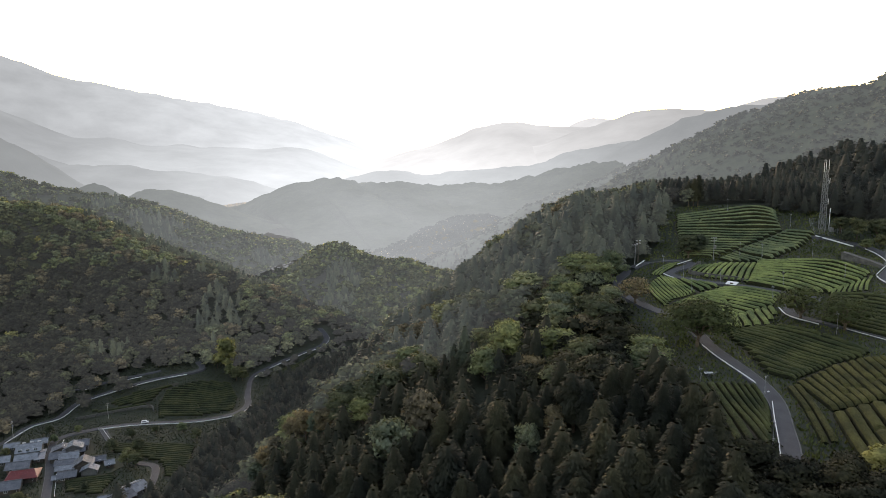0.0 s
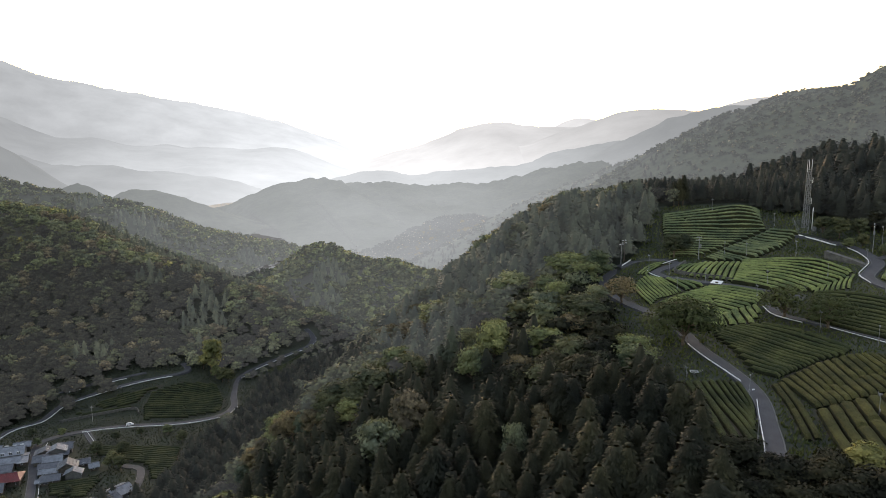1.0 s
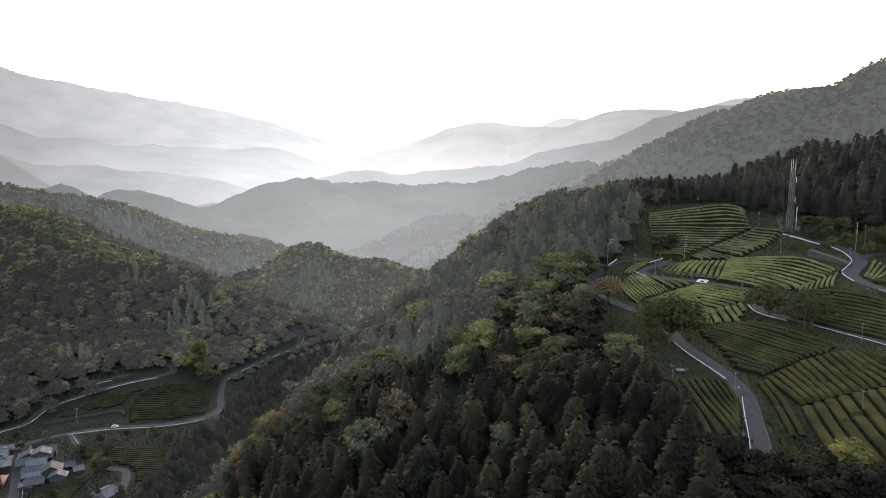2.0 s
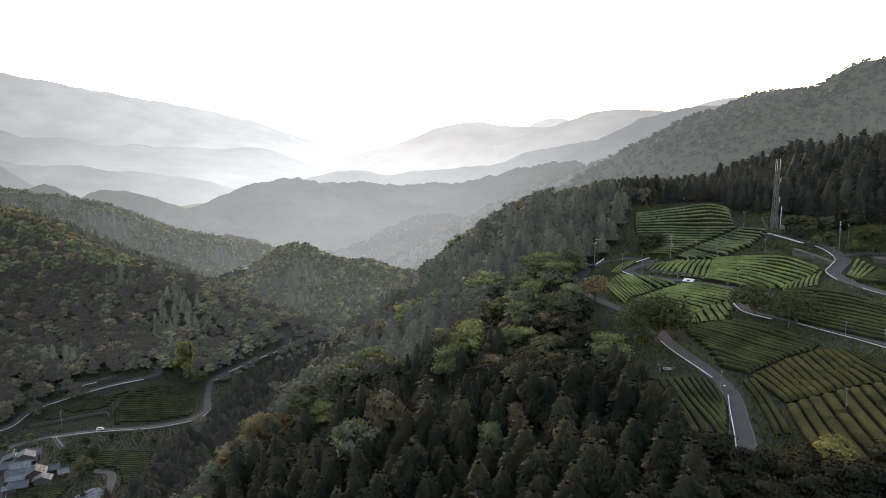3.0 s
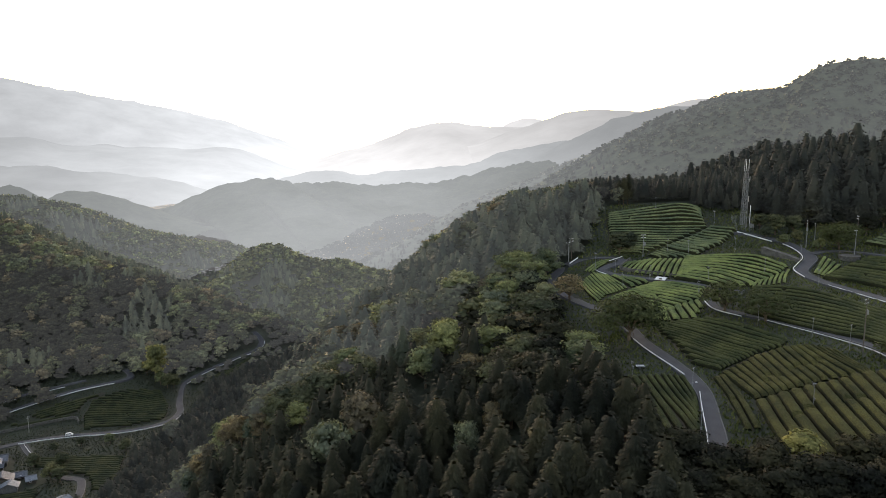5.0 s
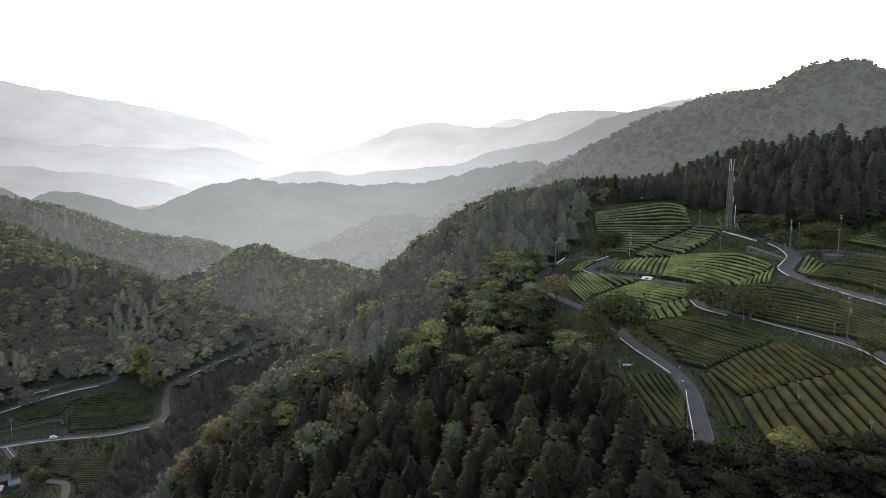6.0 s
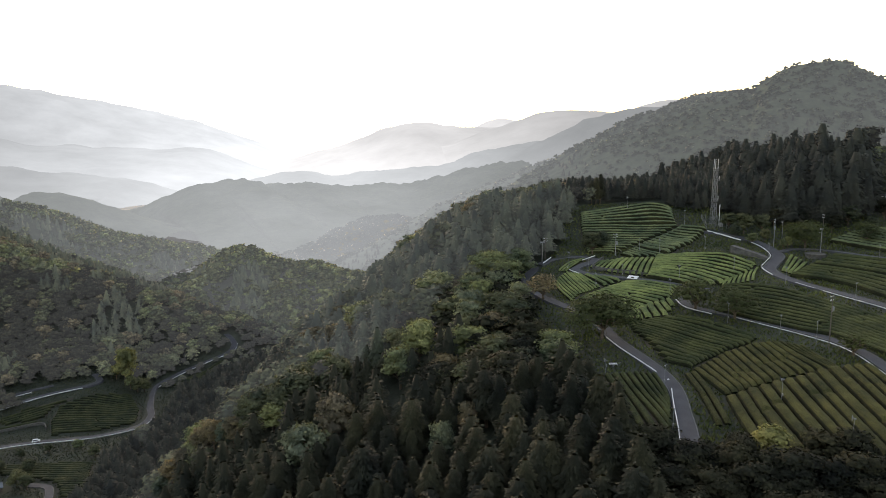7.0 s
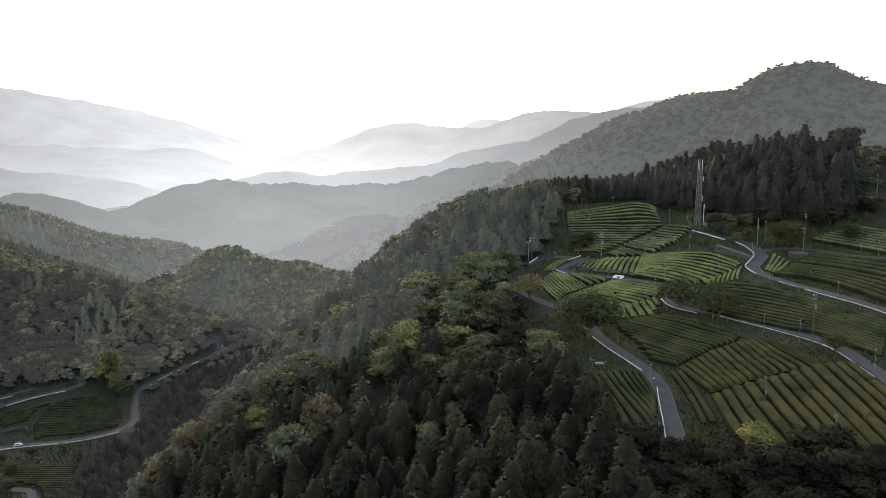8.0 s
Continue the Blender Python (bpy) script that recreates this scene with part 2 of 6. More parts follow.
# ---------------------------------------------------------------- mesh helpers
def mesh_of(name, verts, faces, mats, index=None, soft=False, normals=None):
    """A mesh from arrays: verts (n, 3), faces (m, 3 or 4); normals give leaves the soft shading of the crown they belong to."""
    verts, faces = np.asarray(verts, np.float32), np.asarray(faces, np.int32)
    me = bpy.data.meshes.new(name)
    k = faces.shape[1]
    me.vertices.add(len(verts))
    me.vertices.foreach_set("co", verts.ravel())
    me.loops.add(faces.size)
    me.loops.foreach_set("vertex_index", faces.ravel())
    me.polygons.add(len(faces))
    me.polygons.foreach_set("loop_start", np.arange(0, faces.size, k, dtype=np.int32))
    for m in (mats if isinstance(mats, (list, tuple)) else [mats]):
        me.materials.append(m)
    if index is not None:
        me.polygons.foreach_set("material_index", np.asarray(index, np.int32))
    me.polygons.foreach_set("use_smooth", np.full(len(faces), soft or normals is not None, dtype=bool))
    me.update(calc_edges=True)
    if normals is not None:
        me.normals_split_custom_set_from_vertices(np.asarray(normals, np.float32).tolist())
    return me


def part(name, bm, mat, parent=None, label="", at=None):
    """Links a bmesh, or a ready mesh, as one object under a thing or a part."""
    if isinstance(bm, bmesh.types.BMesh):
        me = bpy.data.meshes.new(name)
        bm.to_mesh(me)
        bm.free()
        me.materials.append(mat)
    else:
        me = bm
    ob = new(name, me)
    if parent is not None:
        ob.parent = parent
    if at is not None:
        ob.matrix_basis = at
    if label:
        ob["label"] = label
    return ob


def box(bm, sx, sy, sz, m=None, bevel=0.0):
    """A box standing on its origin, its lower face at z = 0."""
    r = bmesh.ops.create_cube(bm, size=1.0)
    vs = r["verts"]
    bmesh.ops.scale(bm, verts=vs, vec=(sx, sy, sz))
    bmesh.ops.translate(bm, verts=vs, vec=(0, 0, sz / 2))
    if bevel:
        es = list({e for v in vs for e in v.link_edges})
        got = bmesh.ops.bevel(bm, geom=es, offset=bevel, segments=1, affect="EDGES")
        vs = list({v for f in got["faces"] for v in f.verts} | {v for v in vs if v.is_valid})
    if m is not None:
        bmesh.ops.transform(bm, matrix=m, verts=[v for v in vs if v.is_valid])
    return bm


def rod(bm, a, b, ra, rb=None, sides=8):
    a, b = Vector(a), Vector(b)
    d = b - a
    m = Matrix.Translation((a + b) / 2) @ d.to_track_quat("Z", "Y").to_matrix().to_4x4()
    bmesh.ops.create_cone(bm, cap_ends=True, segments=sides, radius1=ra, radius2=ra if rb is None else rb, depth=d.length, matrix=m)
    return bm


def empty(name, at, label="", category="", group="", kind=""):
    ob = new(name)
    ob.matrix_basis = at
    return tagged(ob, label, category, group, kind)


def inside(x, y, poly):
    x, y = np.asarray(x, float), np.asarray(y, float)
    r = np.zeros(x.shape, bool)
    for (ax, ay), (bx, by) in zip(poly, poly[1:] + poly[:1]):
        if ay == by:
            continue
        r ^= ((ay > y) != (by > y)) & (x < (bx - ax) * (y - ay) / (by - ay) + ax)
    return r


def from_line(x, y, line):
    return along(x, y, [(a, b, 0) for a, b in line])[0]


def curve_through(pts, step=1.5):
    """A smooth line through plan points (Catmull-Rom), at even steps."""
    p = np.array([pts[0], *pts, pts[-1]], float)
    p[0], p[-1] = 2 * p[1] - p[2], 2 * p[-2] - p[-3]
    out = []
    for a, b, c, d in zip(p, p[1:], p[2:], p[3:]):
        n = max(2, int(np.hypot(*(c - b)) / 0.5))
        for u in np.arange(n) / n:
            out.append(0.5 * (2 * b + (c - a) * u + (2 * a - 5 * b + 4 * c - d) * u ** 2 + (3 * b - a - 3 * c + d) * u ** 3))
    out.append(p[-2])
    out = np.array(out)
    s = np.r_[0, np.cumsum(np.hypot(*np.diff(out, axis=0).T))]
    t = np.linspace(0, s[-1], max(2, int(s[-1] / step) + 1))
    return np.c_[np.interp(t, s, out[:, 0]), np.interp(t, s, out[:, 1])]


def normals_of(line):
    d = np.gradient(line, axis=0)
    d /= np.maximum(np.hypot(d[:, 0], d[:, 1]), 1e-6)[:, None]
    return np.c_[-d[:, 1], d[:, 0]], d


def sweep(line, zs, profile, closed_ends=True):
    """Sweeps a cross-section of (side, up) points along a plan line; returns vertices and quads."""
    nrm, _ = normals_of(line)
    k, n = len(profile), len(line)
    v = np.empty((n, k, 3))
    for j, (s, u) in enumerate(profile):
        v[:, j, :2] = line + nrm * s
        v[:, j, 2] = zs + u
    f = [(i * k + j, i * k + j + 1, (i + 1) * k + j + 1, (i + 1) * k + j) for i in range(n - 1) for j in range(k - 1)]
    return v.reshape(-1, 3), f

# ---------------------------------------------------------------- plan of roads and fields (metres)
HILL_ROAD = [(47.2, 86.0), (48.8, 90.0), (50.4, 94.1), (51.5, 97.0), (53.0, 101.6), (54.4, 105.5), (55.6, 109.9), (56.1, 115.1), (55.7, 120.4), (55.0, 125.5), (54.2, 129.9), (53.7, 133.6), (53.6, 140.0), (52.3, 147.5), (49.4, 154.2), (47.4, 157.9), (46.0, 166.0), (46.0, 180.0), (52.9, 189.7)]
HAIRPIN_ROAD = [(52.9, 189.7), (56.7, 191.6), (61.5, 191.4), (66.8, 190.0), (69.0, 187.0), (66.0, 184.5), (61.8, 182.4), (60.2, 180.0), (62.3, 176.5), (68.6, 172.9), (75.1, 169.4), (83.5, 163.9), (88.5, 159.8), (85.1, 156.4), (80.6, 155.0), (78.2, 152.2), (78.2, 147.6), (85.2, 139.8), (92.8, 126.8), (95.7, 117.0), (93.4, 101.8), (88, 86)]
TOWER_ROAD = [(108.5, 205.0), (115.3, 202.2), (121.0, 195.0), (120.7, 183.1), (118.9, 177.6), (114.3, 173.0), (110.8, 168.9), (110.4, 163.2), (112.1, 154.6), (115.8, 143.2), (118.0, 130.5), (119, 115)]
TOP_ROAD = [(183.8, 224.3), (184.2, 221.0), (186.7, 218.5), (189.6, 214.8), (198.3, 203.7)]
VALLEY_ROAD = [(-152, 242), (-158.1, 255.1), (-167.2, 273.8), (-178.7, 295.6), (-183.2, 310.8), (-169.0, 322.9), (-152.0, 328.9), (-125.5, 334.4), (-109.9, 344.9), (-106.9, 358.5), (-111.6, 374.3), (-115.2, 396.7), (-109.8, 414.6), (-101.4, 424.8), (-89.3, 434.1), (-81.8, 439.0), (-78.7, 444.2), (-79.0, 449.5), (-85, 458)]
BANK_ROAD = [(-222, 290), (-207.7, 304.7), (-206.2, 324.4), (-197.8, 334.5), (-194.5, 350.6), (-181.4, 361.6), (-163.9, 372.1), (-147.4, 379.4), (-141.0, 386.5), (-146, 394)]
VILLAGE_LANE = [(-169.0, 322.9), (-157.7, 308.2), (-138.0, 287.9), (-128, 284), (-124.6, 279.8), (-121.6, 269.7), (-120.4, 256.0), (-121, 240)]
FARM_LANE = [(121.5, 181), (126.5, 183.6), (132.5, 181.6), (137.5, 176.5), (142.2, 168.7), (147.0, 163.2), (152, 158)]
UPPER_LANE = [(-205.6, 360.4), (-198.8, 364.3), (-192.1, 367.3), (-185.6, 370.9), (-178.8, 373.6), (-171.3, 377.1), (-162.7, 381.5)]
ROADS = [("hill_road", HILL_ROAD, 2.8), ("hairpin_road", HAIRPIN_ROAD, 2.7), ("tower_road", TOWER_ROAD, 3.2), ("farm_lane", FARM_LANE, 1.8), ("top_road", TOP_ROAD, 3.4),
         ("valley_road", VALLEY_ROAD, 3.4), ("bank_road", BANK_ROAD, 3.2), ("village_lane", VILLAGE_LANE, 3.0), ("upper_lane", UPPER_LANE, 2.2)]
# tea fields: leaves (0 olive, 1 bright, 2 lightened far) and guide rows (row number, plan points); the rows between are
# even steps
TEA_PLAN = []
TEA_PLAN.append((2, [(0, [(74.4, 217.5), (82.2, 219.3), (92.2, 221.9), (100.1, 223.8), (104.8, 221.6), (105.9, 218.5)]), (6, [(71.9, 210.0), (82.5, 209.6), (91.6, 208.5), (103.3, 207.8)]), (17, [(68.6, 193.6), (72.8, 193.1), (76.0, 191.4)])]))   # upper terrace
TEA_PLAN.append((2, [(0, [(103.4, 206.9), (107.8, 206.0), (111.5, 204.8)]), (6, [(92.5, 200.0), (95.6, 196.3), (100.6, 193.4)]), (11, [(83.2, 193.7), (84.3, 189.3), (87.9, 183.6)]), (15, [(77.4, 189.4), (78.1, 188.0), (79.5, 186.0)])]))   # upper slope
TEA_PLAN.append((1, [(0, [(70.6, 184.8), (67.8, 183.1), (65.3, 180.7)]), (4, [(76.2, 185.1), (72.6, 181.8), (68.6, 176.3)]), (10, [(84.3, 183.3), (81.0, 178.8), (77.0, 171.9)])]))   # bank above the hairpin
TEA_PLAN.append((1, [(0, [(85.1, 183.5), (92.6, 182.8), (99.1, 181.9), (105.0, 180.0), (108.6, 172.3)]), (3, [(82.9, 180.2), (89.2, 179.2), (95.6, 177.0), (100.1, 172.9), (103.7, 167.6)]), (7, [(79.9, 175.5), (84.9, 173.7), (89.8, 170.3), (92.5, 164.9), (93.3, 161.4)]), (10, [(77.3, 171.5), (79.8, 169.5), (82.5, 167.0), (84.4, 164.3), (85.5, 161.9)])]))   # bright middle slope
TEA_PLAN.append((1, [(0, [(95.8, 164.2), (92.7, 160.3)]), (6, [(108.3, 170.6), (104.9, 166.6), (101.7, 161.9)])]))   # bright end rows
TEA_PLAN.append((1, [(0, [(64.7, 172.5), (66.9, 170.8), (68.7, 168.6)]), (3, [(60.1, 176.1), (61.1, 170.8), (61.9, 165.4)]), (7, [(57.2, 177.9), (57.4, 170.1), (57.9, 162.7)]), (10, [(54.0, 174.0), (54.2, 167.3), (54.9, 161.3)]), (13, [(51.5, 169.9), (51.5, 163.5), (52.1, 157.2)])]))   # inside the hairpin
TEA_PLAN.append((1, [(0, [(55.6, 179.5), (60.8, 185.5), (65.8, 188.0)]), (2, [(57.2, 178.8), (60.4, 182.7), (63.3, 185.5)])]))   # hairpin strip
TEA_PLAN.append((1, [(0, [(69.2, 167.3), (75.1, 166.1), (80.8, 161.1)]), (4, [(63.4, 164.3), (69.7, 160.5), (76.0, 154.7)]), (8, [(58.2, 160.9), (63.3, 155.6), (67.8, 149.3)]), (11, [(54.7, 158.5), (58.3, 153.6), (62.2, 148.3)])]))   # bright lower slope
TEA_PLAN.append((1, [(0, [(62.0, 147.2), (61.1, 142.7)]), (4, [(71.1, 152.1), (69.7, 143.7)]), (6, [(74.8, 153.8), (74.0, 149.3)])]))   # bright end rows
TEA_PLAN.append((4, [(0, [(70.8, 142.3), (74.2, 139.7), (77.4, 135.8), (81.0, 126.8)]), (2, [(66.0, 142.3), (71.5, 136.9), (75.2, 130.6), (78.9, 125.0)]), (6, [(60.0, 141.2), (65.2, 134.7), (69.3, 127.8), (72.9, 123.0)]), (9, [(59.3, 136.8), (62.7, 132.1), (66.0, 125.9), (69.4, 121.0)]), (12, [(60.0, 130.1), (62.1, 126.7), (64.3, 122.6), (66.2, 119.4)]), (15, [(59.2, 121.8), (60.2, 120.2), (61.5, 118.9), (62.9, 117.5)])]))   # dark slope by the hill road
TEA_PLAN.append((0, [(0, [(62.7, 116.1), (63.0, 110.6), (63.1, 105.2)]), (5, [(71.7, 121.5), (71.0, 114.4), (70.3, 107.2)]), (9, [(79.2, 124.1), (78.2, 115.9), (77.6, 109.1)]), (13, [(84.7, 124.4), (84.9, 116.4), (85.5, 110.0)]), (16, [(87.4, 121.5), (86.9, 116.0), (87.0, 110.5)])]))   # steep rows
TEA_PLAN.append((0, [(0, [(60.2, 114.4), (58.8, 105.8), (56.2, 95.8)]), (1, [(61.5, 114.9), (60.2, 106.0), (57.7, 95.9)])]))   # rows by the verge
TEA_PLAN.append((0, [(0, [(62.8, 104.1), (60.6, 96.1), (58.1, 86.1)]), (2, [(67.6, 105.7), (65.0, 95.9), (62.8, 85.2)]), (5, [(75.5, 107.5), (73.0, 97.4), (69.7, 83.4)]), (8, [(82.8, 109.0), (79.3, 95.9), (74.9, 80.1)]), (10, [(88.4, 109.8), (84.8, 96.6), (80.1, 81.2)]), (12, [(92.0, 109.3), (89.2, 98.1), (84.7, 83.3)])]))   # broad rows
TEA_PLAN.append((4, [(0, [(91.9, 159.5), (98.7, 157.9), (104.2, 152.1), (107.9, 140.5), (111.9, 123.6)]), (5, [(86.8, 151.6), (92.0, 146.7), (97.7, 140.1), (102.1, 131.7), (105.5, 116.2)]), (10, [(82.5, 145.0), (86.7, 137.9), (93.5, 127.9), (97.0, 124.0), (99.6, 110.4)])]))   # slope between the roads
TEA_PLAN.append((4, [(0, [(131.6, 172.9), (137.1, 166.6), (142.3, 158.8), (145.1, 149.2)]), (4, [(120.9, 167.4), (126.1, 160.9), (130.3, 152.1), (134.0, 137.3)]), (8, [(112.9, 162.9), (118.2, 156.8), (121.3, 148.5), (122.1, 135.5), (121.6, 123.9)])]))   # slope above the tower road
TEA_PLAN.append((1, [(0, [(123.0, 177.6), (113.1, 166.5)]), (3, [(122.5, 170.7), (113.7, 163.2)])]))   # bright rows by the tank
TEA_PLAN.append((2, [(0, [(160.3, 196.0), (163.7, 184.1), (166.0, 171.8)]), (7, [(142.1, 187.2), (146.0, 177.9), (149.5, 167.5), (152.8, 157.5)])]))   # top slope
TEA_PLAN.append((4, [(0, [(45.9, 117.0), (45.5, 110.4), (44.7, 101.0), (42.9, 90.7)]), (2, [(48.8, 117.3), (48.3, 109.7), (48.2, 101.3), (47.7, 94.6)]), (4, [(51.5, 117.3), (50.7, 109.2), (50.5, 103.6), (49.9, 99.8)]), (7, [(54.4, 116.3), (54.1, 112.5), (53.3, 108.6), (52.1, 104.9)])]))   # rows below the hill road
# valley fields: outline, row direction in degrees, bend, spacing, leaves
FIELDS = [
    ([(-154.9, 304.7), (-145.2, 305.2), (-126.7, 305.6), (-115.9, 303.5), (-111.3, 280.3), (-116.8, 271.7), (-124.5, 286.4), (-136, 292), (-150.6, 296.1)], -8, 0.0, 1.9, 3),
    ([(-146.8, 336.5), (-128.0, 339.4), (-112.1, 349.5), (-114.0, 365.7), (-122.8, 381.0), (-138.8, 373.9), (-152.2, 362.0), (-151.6, 349.5)], 6, 0.0, 2.1, 3),
    ([(-158.7, 269.3), (-146.3, 271.8), (-141.5, 276.8), (-137.9, 271.8), (-138.0, 257.6), (-152.7, 259.7)], 15, 0.0, 1.9, 3),
    ([(-178.1, 350.1), (-169.0, 358.8), (-155.7, 366.0), (-148, 369.5), (-155.2, 361.6), (-156.2, 353.1), (-171.2, 346.5)], 30, 0.0, 2.0, 3),
    ([(-184.1, 341.7), (-173.7, 344.6), (-158.0, 350.0), (-157.1, 346.8), (-176.2, 339.6)], 20, 0.0, 2.0, 3),
    ([(-106.1, 402.2), (-94.9, 418.0), (-86.0, 429.0), (-81.0, 432.5), (-84.8, 416.4), (-94.9, 398.1)], 55, 0.0, 1.9, 3),
]


def guide_outline(guides):
    return guides[0][1] + [g[-1] for _, g in guides[1:-1]] + guides[-1][1][::-1] + [g[0] for _, g in guides[1:-1]][::-1]


TEA_OUTLINES = [guide_outline(g) for _, g in TEA_PLAN]
VILLAGE = [(-245, 235), (-125, 235), (-128, 262), (-148, 300), (-165, 325), (-190, 330), (-215, 300), (-245, 290)]
MEADOW = [(48.0, 157.0), (53.0, 150), (53.5, 136), (50, 122), (41, 122), (38, 140), (42, 156)]


def open_land(x, y, margin=1.5):
    """Where no forest stands: roads, fields, village and meadow."""
    r = inside(x, y, VILLAGE) | inside(x, y, MEADOW)
    for _, line, w in ROADS:
        r |= from_line(x, y, line) < w / 2 + margin
    for o in [f[0] for f in FIELDS] + TEA_OUTLINES:
        r |= inside(x, y, o) | (from_line(x, y, o + o[:1]) < margin)
    return r

# ---------------------------------------------------------------- ground: one sheet to the horizon
az = np.radians(np.r_[np.arange(-180, -48, 4.0), np.arange(-48, 58, 0.4), np.arange(58, 180, 4.0)])
far = 0.5 * (4700 / 0.5) ** (np.arange(340) / 339)
A, R = np.meshgrid(az, far, indexing="ij")
GX, GY = R * np.sin(A), R * np.cos(A)
na, nr = A.shape
GZ = ground(GX, GY)
GZ = np.where(R > 1500, GZ - (R - 1500) * 0.004, GZ)
gi = np.arange(na * nr).reshape(na, nr)
g2 = np.r_[gi, gi[:1]]
quads = np.stack([g2[:-1, :-1], g2[1:, :-1], g2[1:, 1:], g2[:-1, 1:]], -1).reshape(-1, 4)[:, ::-1]
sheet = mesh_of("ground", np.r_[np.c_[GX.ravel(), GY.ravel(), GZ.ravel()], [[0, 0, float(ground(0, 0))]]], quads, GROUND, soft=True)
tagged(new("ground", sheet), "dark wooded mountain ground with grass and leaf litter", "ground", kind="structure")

# roads lie on the ground as shallow slabs, with a concrete edge strip
for name, line, w in ROADS:
    c = curve_through(line, 1.2)
    z = ground(c[:, 0], c[:, 1])
    z = np.convolve(np.r_[z[:1].repeat(4), z, z[-1:].repeat(4)], np.ones(9) / 9, "valid")
    v, f = sweep(c, z, [(-w / 2 - 0.5, -0.6), (-w / 2, 0.22), (-w / 4, 0.25), (w / 4, 0.25), (w / 2, 0.22), (w / 2 + 0.5, -0.6)])
    ob = new(name, mesh_of(name, v, f, ASPHALT, soft=False))
    tagged(ob, "narrow worn grey asphalt mountain road", "road", kind="structure")
    for side in (-1, 1):
        v, f = sweep(c, z, [(side * (w / 2 - 0.08) - 0.09, 0.12), (side * (w / 2 - 0.08) - 0.09, 0.275), (side * (w / 2 - 0.08) + 0.09, 0.275), (side * (w / 2 - 0.08) + 0.09, 0.0)])
        part("edge_line", mesh_of("edge_line", v, f, KERB), None, ob, "grey concrete edge strip")

# ---------------------------------------------------------------- the distance: wooded ridges, their bright morning haze painted as emission
def hill_strip(name, crest, near, behind, mat, rough, cell, seed, label, foot=-12.0, step=None):
    """A long hill: a crest line of (x, y, z) with a near slope and a far one, both cut by gullies."""
    c = np.array(crest, float)
    s = np.r_[0, np.cumsum(np.hypot(*np.diff(c[:, :2], axis=0).T))]
    t = np.linspace(0, s[-1], max(24, int(s[-1] / (step or cell * 0.4))))
    line = np.c_[np.interp(t, s, c[:, 0]), np.interp(t, s, c[:, 1])]
    kern = np.ones(5) / 5
    zc = np.interp(t, s, c[:, 2])
    zc = np.convolve(np.r_[zc[:1].repeat(2), zc, zc[-1:].repeat(2)], kern, "valid")
    nrm = normals_of(line)[0]
    nrm *= np.sign(-(nrm * line).sum(1))[:, None]          # the near side
    k = max(14, int(near / (step or cell * 0.5)))
    vs = np.r_[-np.linspace(1, 0, 8)[:-1] * behind, np.linspace(0, 1, k) * near]
    x = line[:, None, 0] + nrm[:, None, 0] * vs[None]
    y = line[:, None, 1] + nrm[:, None, 1] * vs[None]
    u = np.where(vs < 0, -vs / behind, vs / near)[None]
    shape = 1 - u ** 1.25
    gully = waves(x, y, cell * 7, seed) * 0.6 + waves(x, y, cell * 3, seed + 1) * 0.35
    z = foot + (zc[:, None] - foot) * np.clip(shape + 0.10 * gully * u * (1 - u) * 4, 0, 1.05)
    z = z + 0.5 * rough * (waves(x, y, cell, seed + 2) + 0.6 * waves(x, y, cell * 0.45, seed + 3)) * (1 - 0.6 * u)
    n, m = x.shape
    i = np.arange(n * m).reshape(n, m)
    f = np.stack([i[:-1, :-1], i[1:, :-1], i[1:, 1:], i[:-1, 1:]], -1).reshape(-1, 4)
    ob = new(name, mesh_of(name, np.c_[x.ravel(), y.ravel(), z.ravel()], f, mat, soft=True))
    tagged(ob, label, "hill", kind="structure")
    return x, y, z


# emission colours that stand in for haze
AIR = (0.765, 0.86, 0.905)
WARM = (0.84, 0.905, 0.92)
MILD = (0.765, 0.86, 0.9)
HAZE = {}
# glow is painted haze; deep dims the leaf colour behind it
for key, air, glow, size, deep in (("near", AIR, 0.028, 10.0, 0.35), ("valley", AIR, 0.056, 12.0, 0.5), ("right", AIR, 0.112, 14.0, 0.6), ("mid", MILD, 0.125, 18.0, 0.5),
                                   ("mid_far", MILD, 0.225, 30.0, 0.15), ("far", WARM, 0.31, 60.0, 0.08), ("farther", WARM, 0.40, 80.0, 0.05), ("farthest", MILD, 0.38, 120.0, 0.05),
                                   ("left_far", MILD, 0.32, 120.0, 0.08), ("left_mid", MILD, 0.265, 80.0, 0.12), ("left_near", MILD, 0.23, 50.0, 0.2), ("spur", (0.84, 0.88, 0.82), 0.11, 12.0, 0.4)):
    HAZE[key] = far_woods("haze_glow_woods_" + key, (0.02 * deep, 0.028 * deep, 0.016 * deep), (0.05 * deep, 0.06 * deep, 0.035 * deep), air, glow, size, key == "right")


